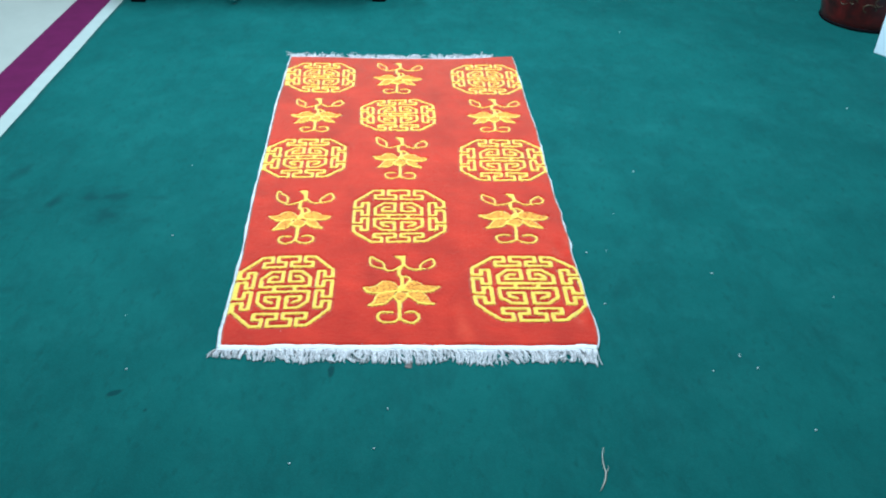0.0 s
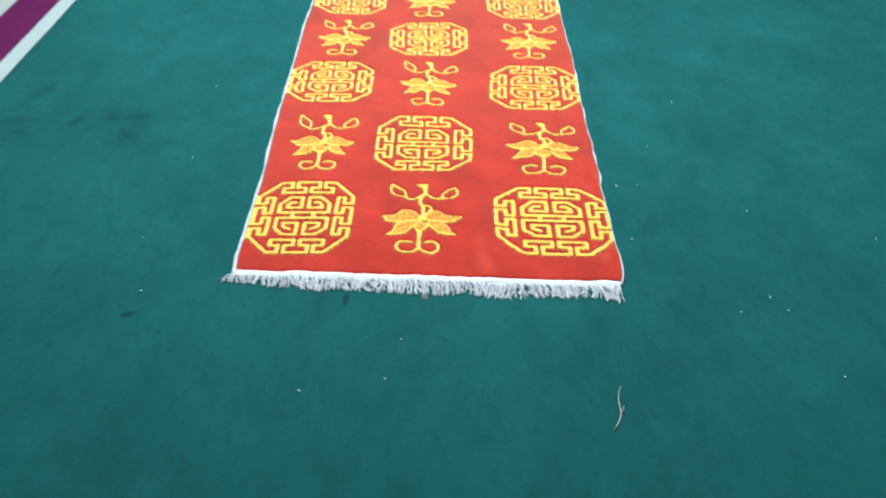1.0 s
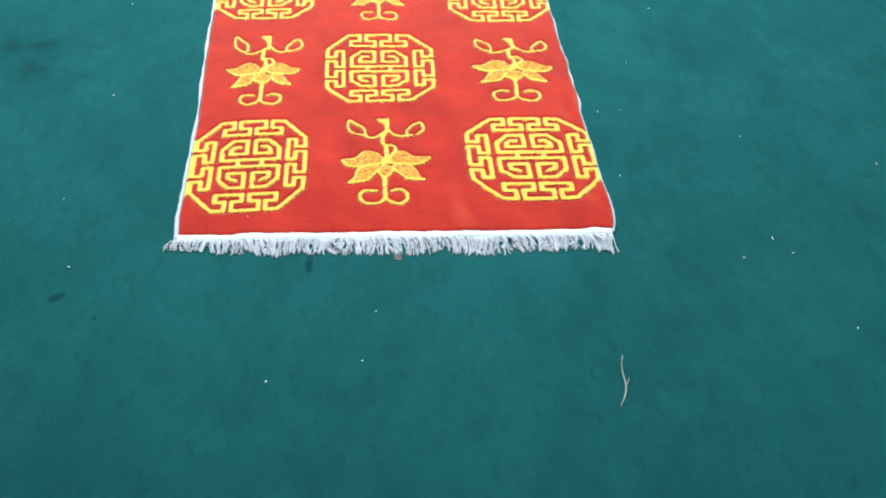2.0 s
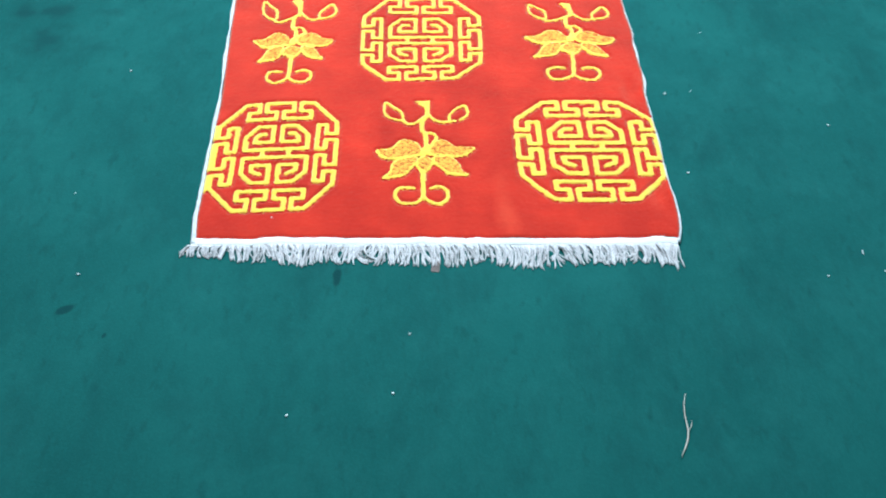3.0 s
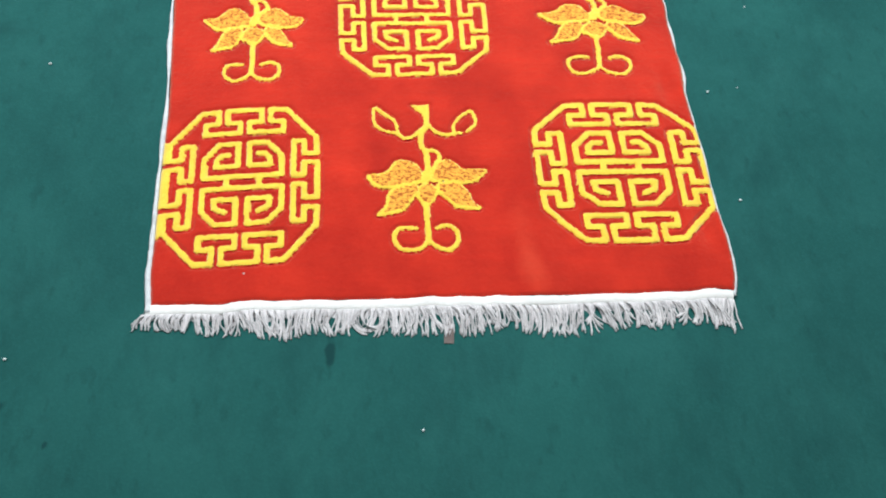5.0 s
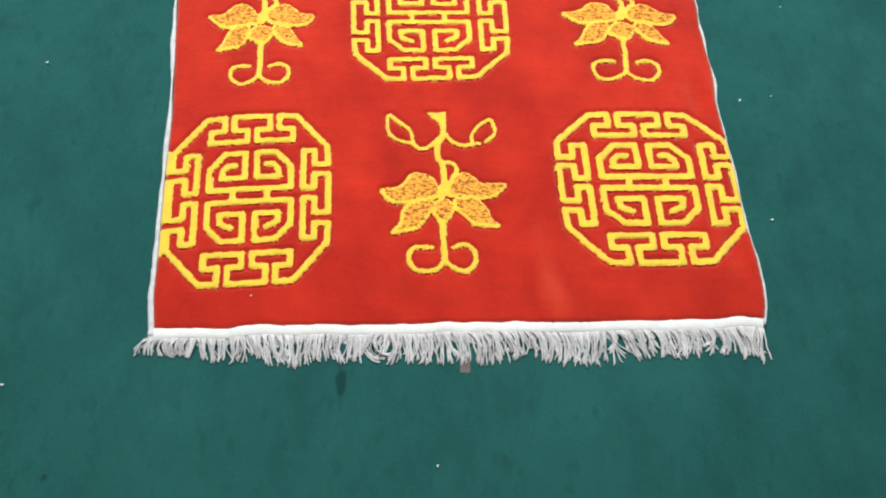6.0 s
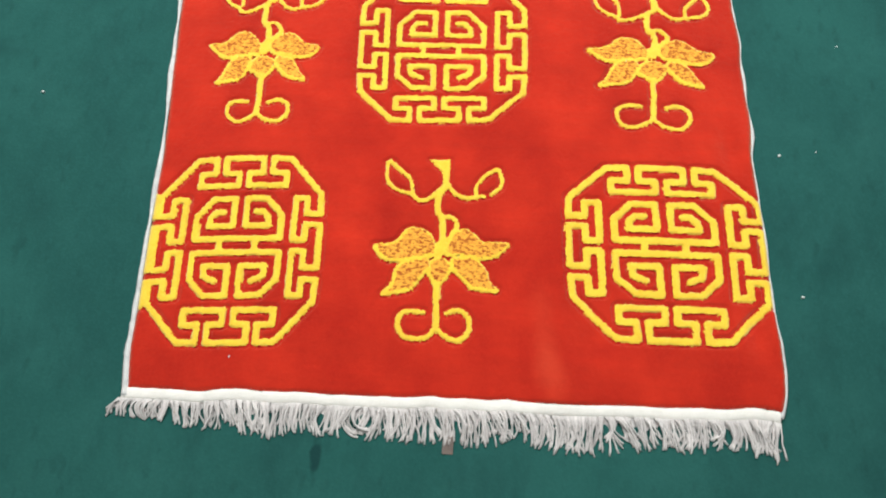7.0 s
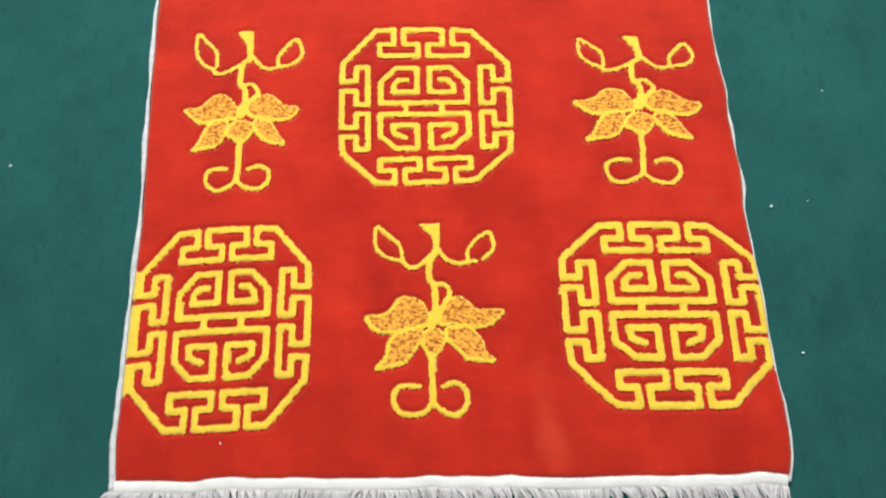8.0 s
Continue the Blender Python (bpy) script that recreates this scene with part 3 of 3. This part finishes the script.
def build_rug():
    rug = thing("rug", (0.43, 0.89, FLOOR), "red wool rug with yellow medallions, flowers and fringed ends", "rug")
    ns, nv = 364, 736
    s, v = np.meshgrid(np.linspace(0, 1, ns + 1), np.linspace(0, 1, nv + 1))
    rs = np.random.RandomState(4)
    x, y = 0.91 * s, 1.79 * v
    for _ in range(3):
        xl, xr = smooth_line(LEFT, y), smooth_line(RIGHT, y)
        x = xl + s * (xr - xl)
        yf, yb = smooth_line(FRONT, x), smooth_line(BACK, x)
        y = yf + v * (yb - yf)
    # signed distance to the nearest edge of a woven design (positive inside), and which design it is
    field = np.full(x.shape, -0.05)
    owner = np.full(x.shape, -1)
    fill = np.full(x.shape, -1)
    wander = 0.0016 * (rs.rand(*x.shape) - 0.5)
    places = [("medallion", m) for m in MEDALLIONS] + [("flower", m) for m in FLOWERS]
    for k, (kind, m) in enumerate(places):
        o = m[0]
        near = (np.abs(x - o[0]) < 0.19) & (np.abs(y - o[1]) < 0.19)
        px, py = x[near], y[near]
        if kind == "medallion":
            side = -1 if o[0] < 0.2 else 1 if o[0] > 0.7 else 0
            edge = [[(side * a, b) for a, b in line] for line in OUTER] if side else []
            bold = 0.0054 if o[0] > 0.7 and o[1] < 0.4 else 0.0049 if o[1] < 0.4 else 0.0046
            d = bold - line_distance(px, py, lay(MEDALLION + edge, m, 1.0))
            f = np.full(px.shape, -1)
        else:
            first = o[1] < 0.4
            stems, tendrils, buds, solid, petals = (STEMS_A, TENDRILS_A, BUDS_A, SOLID_A, PETALS_A) if first else (STEMS_B, TENDRILS_B, BUDS_B, SOLID_B, PETALS_B)
            slim = 1.0 if o[1] < 0.7 else 0.92
            d = np.full(px.shape, -0.05)
            for half, line in stems + tendrils + buds:
                d = np.maximum(d, 0.001 * half * slim - line_distance(px, py, lay([rounded(line, False, 1)], m, 0.01)))
            for ring in lay(solid, m, 0.01):
                rim = line_distance(px, py, [np.vstack([ring, ring[:1]])])
                d = np.maximum(d, np.where(inside(px, py, ring), rim + 0.0005, 0.0005 - rim))
            plain = d > 0
            f = np.full(px.shape, -1)
            for i, ring in enumerate(lay([rounded(p, True, 1) for p in petals], m, 0.01)):
                rim = line_distance(px, py, [np.vstack([ring, ring[:1]])])
                within = inside(px, py, ring)
                d = np.maximum(d, np.where(within, np.maximum(rim, 0.001), 0.0026 - rim))
                f = np.where(within & (rim > 0.0021), i, f)
            f = np.where(plain, -1, f)
        take = d > field[near]
        field[near] = np.where(take, d, field[near])
        owner[near] = np.where(take, k, owner[near])
        fill[near] = np.where(take, f, fill[near])
    # knots pulled onto the design's edge, then left a little uneven
    gy, gx = np.gradient(field, CELL, CELL)
    size = np.maximum(gx * gx + gy * gy, 0.2)
    snap = np.abs(field) < 0.45 * CELL
    wx = x + np.where(snap, -field * gx / size, 0) + wander
    wy = y + np.where(snap, -field * gy / size, 0) + 0.0016 * (rs.rand(*x.shape) - 0.5)
    wx[:, 0], wx[:, -1], wy[0], wy[-1] = x[:, 0], x[:, -1], y[0], y[-1]
    groove = 0.0044 * np.exp(-((field + 0.0019) / 0.0018) ** 2)
    rim = np.minimum.reduce([s * 0.9, (1 - s) * 0.9, v * 1.79, (1 - v) * 1.79])
    z = 0.003 + rug_height(x, y) + 0.0007 * (rs.rand(*x.shape) - 0.5) - groove - 0.0032 * np.exp(-(rim / 0.0026) ** 2)
    verts = np.stack([wx, wy, z], -1).reshape(-1, 3)
    idx = np.arange(verts.shape[0]).reshape(x.shape)
    quads = np.stack([idx[:-1, :-1], idx[:-1, 1:], idx[1:, 1:], idx[1:, :-1]], -1)
    mid = (field[:-1, :-1] + field[:-1, 1:] + field[1:, 1:] + field[1:, :-1]) / 4
    cell_owner = np.where(mid > 0, owner[:-1, :-1], -1)
    cell_owner = np.where((mid > 0) & (cell_owner < 0), owner[1:, 1:], cell_owner)
    cell_fill = np.where(mid > 0, fill[:-1, :-1], -1)

    def piece(name, mask, material, parent, label=""):
        q = quads[mask]
        if not len(q):
            return None
        used, inv = np.unique(q, return_inverse=True)
        return raw_part(name, verts[used].tolist(), inv.reshape(-1, 4).tolist(), material, parent, label, True)

    # the pile round the designs is one piece; what a design closes in lies apart from it
    red = cell_owner < 0
    isle = np.where(red, 0, -1)
    sizes = [0]
    for start in zip(*np.nonzero(red)):
        if isle[start]:
            continue
        sizes.append(0)
        isle[start] = len(sizes) - 1
        heap = [start]
        while heap:
            j, i = heap.pop()
            sizes[-1] += 1
            for a, b in ((j + 1, i), (j - 1, i), (j, i + 1), (j, i - 1)):
                if 0 <= a < nv and 0 <= b < ns and isle[a, b] == 0:
                    isle[a, b] = len(sizes) - 1
                    heap.append((a, b))
    field_isle = int(np.argmax(sizes))
    for n in range(1, len(sizes)):
        if n != field_isle and sizes[n] > 60:
            piece("enclosed_field", isle == n, RED, rug, "red wool pile closed in by the design")
            red &= isle != n
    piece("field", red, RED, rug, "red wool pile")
    for k, (kind, m) in enumerate(places):
        mine = cell_owner == k
        if kind == "medallion":
            piece("medallion", mine, YELLOW, rug, "yellow octagonal fret medallion woven in pile")
        else:
            flower = piece("flower", mine & (cell_fill < 0), YELLOW, rug, "yellow flower with curled stem woven in pile")
            for i in range(5):
                piece("petal", mine & (cell_fill == i), TAN, flower, "mottled orange petal")
    # backing and side binding
    for line, name, sign, thick in ((LEFT, "left_binding", -1, 0.0052), (RIGHT, "right_binding", 1, 0.0033)):
        ys = np.linspace(-0.016 if sign < 0 else -0.010, 1.784 if sign < 0 else 1.815, 420)
        xs = smooth_line(line, ys)
        pts, rad = [], []
        for xx, yy in zip(xs, ys):
            wob = noise.noise(Vector((sign * 3, yy * 22, 0)))
            pts.append((xx + sign * ((0.0038 if sign < 0 else 0.0012) + 0.0012 * wob), yy, -0.0022 + float(rug_height(xx, yy)) * 0.8))
            worn = 1 + 0.55 * wob
            if sign > 0:
                # worn through in long stretches, with the cotton left in patches
                patch = max(0.0, 1 - abs(yy - 0.425) / 0.035) + max(0.0, noise.noise(Vector((7, yy * 8.5, 3))) - 0.05) * 2.0
                worn = 0.48 + 0.28 * wob + min(1.1, patch) if yy > 0.09 else worn
            elif yy > 0.09:
                worn = 0.72 + 0.7 * noise.noise(Vector((2, yy * 11, 5))) + 0.3 * wob
            rad.append(max(0.0008, float(thick * worn * (1 - 0.28 * min(1.0, yy / 1.2)) * (0.93 + 0.14 * rs.rand()))))
        vv, ff = tube(pts, rad, 7)
        raw_part(name, vv, ff, EDGE_COTTON, rug, "white overcast cotton side binding", True)
    return rug


rug = build_rug()


def hem(name, at_back):
    """The white woven band between the pile and the fringe."""
    line = BACK if at_back else FRONT
    sign = 1 if at_back else -1
    xs = np.linspace(-0.055, 0.775, 220) if at_back else np.linspace(0.001, 0.901, 320)
    ys = smooth_line(line, xs)
    ring = [(-0.0012, -0.0030), (0.0006, 0.0010), (0.005, 0.0018), (0.011, 0.0010), (0.0160, -0.0012), (0.0166, -0.0048)]
    verts, faces = [], []
    for i, (xx, yy) in enumerate(zip(xs, ys)):
        lump = noise.noise(Vector((xx * 30, sign * 5, 0)))
        grow = (1 + 0.10 * noise.noise(Vector((xx * 7, sign, 2)))) * (0.45 if at_back else 1.0)
        h = float(rug_height(xx, yy)) * 0.7
        for k, (o, zz) in enumerate(ring):
            fuzz = 0.0015 * noise.noise(Vector((xx * 170, k, sign))) + 0.0016 * noise.noise(Vector((xx * 40, 3, sign))) if k < 2 else 0.0005 * lump
            verts.append((xx, yy + sign * (o * grow) + fuzz, zz + h * (1 - k / 6) + 0.0004 * lump))
    n = len(ring)
    for i in range(len(xs) - 1):
        for k in range(n - 1):
            a = i * n + k
            faces.append((a, a + 1, a + n + 1, a + n) if at_back else (a, a + n, a + n + 1, a + 1))
    return raw_part(name, verts, faces, FRINGE if at_back else WHITE_COTTON, rug, "greyish woven cotton hem" if at_back else "white woven cotton hem", True)


front_hem = hem("front_hem", False)
back_hem = hem("back_hem", True)


def strand_path(x, y, z, length, lean, curl, bend, arch, sign, rs):
    """A soft yarn: it leaves the hem, leans, arches a little and turns near its end."""
    pts, heading, wave = [], lean, 6.28 * rs.rand()
    px, py, step = x, y, length / 8
    for i in range(9):
        drop = min(1.0, i / 7)
        lift = arch * math.sin(math.pi * min(1.0, i / 7))
        pts.append((px, py, max(FLOOR + 0.0014, z * (1 - drop) + (FLOOR + 0.0018) * drop + lift)))
        px += step * math.sin(heading)
        py += sign * step * math.cos(heading)
        heading += curl / 8 + bend * math.cos(i * 0.75 + 0.6) / 3.2 + 0.20 * (rs.rand() - 0.5) + 0.16 * math.sin(2.1 * i + wave)
    return pts


# along the front: where the yarns lean to, and how far they reach from the hem
LEAN = ([0.0, 0.03, 0.07, 0.12, 0.20, 0.27, 0.31, 0.35, 0.42, 0.48, 0.58, 0.62, 0.66, 0.69, 0.75, 0.82, 0.88, 0.90], [-0.85, -0.4, -0.1, 0.2, -0.1, -0.3, -0.4, 0.1, 0.25, 0.5, 0.55, 0.1, 0.05, 0.6, 0.35, 0.55, -0.05, -0.2])
REACH = ([0.0, 0.03, 0.06, 0.09, 0.13, 0.175, 0.25, 0.32, 0.37, 0.49, 0.53, 0.59, 0.64, 0.71, 0.78, 0.81, 0.83, 0.89, 0.904], [0.027, 0.031, 0.027, 0.033, 0.038, 0.046, 0.040, 0.041, 0.046, 0.046, 0.040, 0.048, 0.051, 0.043, 0.044, 0.038, 0.041, 0.052, 0.042])


def front_fringe():
    """Soft cotton ends, matted at the hem and parted below into tufts that lean and turn together, with wedge-shaped gaps between."""
    rs = np.random.RandomState(17)
    base = raw_part("front_fringe", *web(rs), FRINGE, rug, "greyish-white cotton fringe", True)
    count = 0
    rest_v, rest_f = [], []
    for layer in (0, 1):
        x = -0.004
        while x < 0.899:
            width = 0.007 + 0.013 * rs.rand() ** 1.3
            lean = float(np.interp(x, *LEAN)) + 0.60 * (rs.rand() - 0.5)
            length = float(np.interp(x, *REACH)) * (1.02 + 0.14 * (rs.rand() - 0.5)) * (1.0 if layer else 0.74)
            curl = -1.1 * lean + 1.2 * (rs.rand() - 0.5)
            if abs(x - 0.318) < 0.008:
                lean, curl, length = -0.75, 2.4, 0.052      # one tuft is curled round into a loop
            bend = 1.0 * (rs.rand() - 0.5)
            gather = 0.5 * rs.rand() - 0.38                # tufts open or close towards their ends
            low = 0.0050 * rs.rand() ** 1.5
            n = max(3, int(width / (0.0018 if layer else 0.0024)))
            for i in range(n):
                u = (i + 0.5) / n
                sx = x + u * width
                if sx > 0.901:
                    break
                sy = float(smooth_line(FRONT, sx)) - 0.0150
                stray = 0.8 if rs.rand() > 0.07 else 4.0
                pts = strand_path(sx, sy, 0.0006 * rs.rand() - (0.0008 if layer else 0.0026), length * (0.86 + 0.22 * rs.rand()), lean + (u - 0.5) * gather * 2 + 0.10 * stray * (rs.rand() - 0.5),
                                  curl + 0.40 * stray * (rs.rand() - 0.5), bend + 0.4 * (rs.rand() - 0.5), low + 0.0030 * rs.rand() ** 2 if layer else 0.0004, -1, rs)
                r0 = 0.00092 + 0.0004 * rs.rand()
                vv, ff = tube(pts, [r0 * 1.1, r0 * 1.1, r0, r0, r0, r0 * 1.05, r0 * 1.15, r0 * 1.3, r0 * (0.9 + 0.5 * rs.rand())], 5)
                if layer and count < 298:
                    raw_part("strand", vv, ff, FRINGE, base, "", True)
                    count += 1
                else:
                    off = len(rest_v)
                    rest_v += vv
                    rest_f += [tuple(a + off for a in f) for f in ff]
            x += width + (0.0006 + 0.0050 * rs.rand() ** 2.5 if rs.rand() < 0.6 else 0.0) + (0 if layer else 0.004 * rs.rand())
    tagged(raw_part("loose_yarn", rest_v, rest_f, FRINGE, base, "", True), "", "", "", "stuff")


def web(rs):
    """The thicker root of the fringe, where the yarns leave the hem."""
    xs = np.linspace(-0.003, 0.900, 900)
    ys = smooth_line(FRONT, xs)
    verts, faces = [], []
    for xx, yy in zip(xs, ys):
        reach = (0.012 + 0.012 * noise.noise(Vector((xx * 90, 0, 7)))) * min(1.0, float(np.interp(xx, *REACH)) / 0.045)
        shift = 0.5 * float(np.interp(xx, *LEAN))
        for k, (o, zz) in enumerate(((0.0125, -0.0020), (0.0160, -0.0034), (0.0150 + reach * 0.6, -0.0044), (0.0150 + reach, -0.0056))):
            verts.append((xx + shift * (o - 0.015), yy - o, zz + 0.0010 * noise.noise(Vector((xx * 420, k * 0.3, 1)))))
    for i in range(len(xs) - 1):
        for k in range(3):
            a = i * 4 + k
            faces.append((a, a + 4, a + 5, a + 1))
    return verts, faces


front_fringe()


def back_fringe():
    rs = np.random.RandomState(23)
    verts, faces = [], []
    x = -0.054
    while x < 0.775:
        x += 0.0014 + 0.0022 * rs.rand()
        if noise.noise(Vector((x * 9, 4, 0))) < -0.35:
            continue
        y = float(smooth_line(BACK, x)) + 0.004
        wild = rs.rand() < 0.08
        pts = strand_path(x, y, 0.0 + (0.004 if wild else 0.001) * rs.rand(), (0.066 if wild else 0.046) * (0.6 + 0.6 * rs.rand()), 0.9 * (rs.rand() - 0.5), 1.8 * (rs.rand() - 0.5), 0.8 * (rs.rand() - 0.5), (0.012 if wild else 0.004) * rs.rand(), 1, rs)
        vv, ff = tube(pts, [0.0013] * 8 + [0.0005], 4)
        off = len(verts)
        verts += vv
        faces += [tuple(a + off for a in f) for f in ff]
    tagged(raw_part("back_fringe", verts, faces, FRINGE, rug, "greyish-white cotton fringe", True), "greyish-white cotton fringe", "", "", "stuff")


back_fringe()


def rug_tag():
    bm = bmesh.new()
    bmesh.ops.create_grid(bm, x_segments=4, y_segments=6, size=0.5)
    for v in bm.verts:
        u, w = v.co.x, v.co.y
        v.co = Vector((0.4525 + 0.015 * u + 0.001 * w, -0.060 + 0.032 * w, FLOOR + 0.0022 + 0.0012 * math.sin(5 * w + 3 * u)))
    bmesh.ops.solidify(bm, geom=list(bm.faces), thickness=0.001)
    part("cloth_tag", bm, TAG_GREY, rug, "small brown-grey cloth tag under the fringe")


rug_tag()


# ---- things standing round the carpet ----
def lathe(profile, x, y, sides=48):
    bm = bmesh.new()
    rings = []
    for r, z in profile:
        rings.append([bm.verts.new((x + r * math.cos(2 * math.pi * k / sides), y + r * math.sin(2 * math.pi * k / sides), z)) for k in range(sides)])
    for a, b in zip(rings[:-1], rings[1:]):
        for k in range(sides):
            bm.faces.new((a[k], a[(k + 1) % sides], b[(k + 1) % sides], b[k]))
    bm.faces.new(list(reversed(rings[0])))
    bm.faces.new(rings[-1])
    return bm


def drum_stool(x, y):
    ob = thing("drum_stool", (x, y, FLOOR), "dark red lacquered drum stool with worn gold ornament", "stool")
    part("body", lathe([(0.185, FLOOR), (0.196, FLOOR + 0.012), (0.202, FLOOR + 0.05), (0.215, FLOOR + 0.14), (0.222, FLOOR + 0.22), (0.215, FLOOR + 0.32), (0.198, FLOOR + 0.42), (0.190, FLOOR + 0.44)], x, y), LACQUER, ob, "", True)
    # black ring added as contact shade where the stool meets the carpet
    part("contact_shade_ring", lathe([(0.186, FLOOR + 0.0005), (0.199, FLOOR + 0.002), (0.2005, FLOOR + 0.008), (0.1985, FLOOR + 0.016)], x, y), FOOT_SHADE, ob, "black ring standing in for contact shade under the stool", True)
    part("top", lathe([(0.192, FLOOR + 0.438), (0.200, FLOOR + 0.445), (0.200, FLOOR + 0.458), (0.190, FLOOR + 0.465)], x, y), LACQUER, ob, "", True)
    rs = np.random.RandomState(3)
    for k in range(16):
        a0 = math.radians(120 + 15 * k + 6 * rs.rand())
        grow, turns, rise = 0.5 + 0.6 * rs.rand(), 3.5 + 2.5 * rs.rand(), 0.105 + 0.04 * rs.rand()
        pts = []
        for i in range(13):
            t = i / 12
            a = a0 + grow * 0.16 * math.cos(turns * t) * (1 - 0.6 * t)
            z = FLOOR + rise + grow * 0.03 * math.sin(turns * t) * (1 - 0.6 * t)
            r = 0.202 + 0.013 * (z - FLOOR - 0.05) / 0.09 + 0.0006
            pts.append((x + r * math.cos(a), y + r * math.sin(a), z))
        v, f = tube(pts, [0.0030 * (0.3 + 1.0 * rs.rand()) for _ in pts], 5)
        raw_part("ornament", v, f, GOLD, ob, "worn gold scroll", True)


drum_stool(2.598, 2.378)


def white_cabinet():
    ob = thing("side_cabinet", (2.64, 1.80, FLOOR), "bluish-white laminate cabinet standing on the carpet", "cabinet")
    turn = Matrix.Translation((2.458, 1.950, 0)) @ Matrix.Rotation(radians(-57), 4, "Z")
    for name, dims, mat in (("body", (0.0, 0.0, FLOOR, 0.45, 0.40, 0.62), WHITE_BOARD), ("top", (-0.006, -0.006, 0.622, 0.456, 0.406, 0.642), WHITE_BOARD)):
        bm = box(*dims, 0.003)
        bm.transform(turn)
        part(name, bm, mat, ob)


white_cabinet()


def low_table():
    ob = thing("low_table", (-0.35, 2.74, FLOOR), "black-stained low table with a metal castor on the carpet", "table")
    for lx, ly in ((-0.860, 2.483), (0.277, 2.548), (-0.860, 2.99), (0.277, 2.99)):
        part("leg", box(lx - 0.032, ly - 0.032, FLOOR, lx + 0.032, ly + 0.032, 0.40, 0.004), BLACK_WOOD, ob)
    part("tabletop", box(-0.93, 2.38, 0.40, 0.35, 3.06, 0.44, 0.006), BLACK_WOOD, ob)
    # unseen shelf, added to cast shade on the carpet
    part("shade_shelf", box(-0.82, 2.58, 0.11, 0.24, 2.96, 0.14, 0.003), BLACK_WOOD, ob)
    bm = lathe([(0.004, -0.012), (0.021, -0.010), (0.024, -0.004), (0.024, 0.004), (0.021, 0.010), (0.004, 0.012)], 0, 0, 24)
    bm.transform(Matrix.Translation((-0.408, 2.455, FLOOR + 0.0245)) @ Matrix.Rotation(radians(90), 4, "Y"))
    castor = part("castor", bm, CHROME, ob, "dull metal castor", True)
    part("castor_fork", box(-0.426, 2.465, FLOOR + 0.02, -0.390, 2.565, 0.056, 0.003), CHROME, ob)


low_table()


def card_box():
    ob = thing("cardboard_box", (-0.80, 0.42, FLOOR), "flat brown cardboard box with pale edges on the carpet", "box")
    turn = Matrix.Translation((-0.733, 0.395, 0)) @ Matrix.Rotation(radians(32), 4, "Z")
    for name, dims, mat, label in (("body", (-0.16, 0.0, FLOOR, 0.0, 0.15, 0.012), CARD_EDGE, ""), ("lid", (-0.162, -0.002, 0.010, 0.002, 0.152, 0.016), CARD_EDGE, "pale card lid"),
                                   ("tape", (-0.162, 0.030, 0.0155, 0.0025, 0.085, 0.0168), CARD, "brown paper tape")):
        bm = box(*dims, 0.0015 if name != "tape" else 0.0)
        bm.transform(turn)
        part(name, bm, mat, ob, label)


card_box()


def twig():
    z = FLOOR + 0.003
    ob = thing("twig", (0.85, -0.37, FLOOR), "pale dry forked straw lying on the green carpet", "twig")
    v, f = tube([(0.861, -0.322, z + 0.002), (0.856, -0.340, z), (0.854, -0.359, z), (0.855, -0.386, z + 0.001), (0.852, -0.400, z), (0.847, -0.412, z), (0.837, -0.430, z)], [0.0006, 0.0008, 0.0010, 0.0013, 0.0014, 0.0012, 0.0008], 6)
    raw_part("stalk", v, f, STRAW, ob, "", True)
    v, f = tube([(0.855, -0.386, z + 0.001), (0.860, -0.380, z + 0.003), (0.862, -0.373, z + 0.005)], [0.0011, 0.0008, 0.0005], 5)
    raw_part("side_shoot", v, f, STRAW, ob, "", True)


twig()

# lint: x, y, length in millimetres, turn in degrees
SPECKS = [(-0.221, 0.465, 6, 20), (1.377, 2.144, 9, 70), (2.091, 1.370, 8, 0), (1.241, -0.035, 13, 88), (1.269, -0.074, 6, 40), (1.161, -0.084, 5, 10), (0.213, -0.362, 6, 50),
          (0.382, -0.320, 5, 0), (-0.193, -0.084, 6, 30), (0.942, 0.394, 7, 80), (0.951, 0.167, 6, 15), (1.332, -0.271, 6, 100), (1.267, 0.302, 5, 0), (1.170, 0.859, 6, 45), (-0.254, 0.872, 3, 0),
          (1.056, 0.601, 4, 60), (-0.249, 0.110, 4, 10), (0.142, 0.042, 4, 60), (0.409, -0.209, 5, 120), (0.999, 0.405, 3, 0), (1.563, 0.200, 5, 30)]


def speck(x, y, length, turn, k):
    rs = np.random.RandomState(50 + k)
    n, l = 6, length * 0.001
    pts, a = [], radians(turn)
    px, py = x, y
    on_rug = 0.0 < x < 0.9 and 0.01 < y < 1.8
    ground = 0.0015 + float(rug_height(x, y)) if on_rug else FLOOR
    for i in range(n):
        pts.append((px, py, ground + 0.0016 + 0.0006 * rs.rand()))
        px += l / n * math.cos(a)
        py += l / n * math.sin(a)
        a += 0.9 * (rs.rand() - 0.5)
    r = 0.0010 if length > 9 or on_rug or length < 5 else 0.0017
    v, f = tube(pts, [r * 0.5, r, r * 1.2, r * (0.8 + 0.5 * rs.rand()), r, r * 0.4], 5)
    ob = raw_part("lint", v, f, LINT, None, "", True)
    tagged(ob, "white lint fluff caught on the red rug" if on_rug else "white lint fluff caught on the green carpet", "lint", "lint on the carpet")


for k, row in enumerate(SPECKS):
    speck(*row, k)
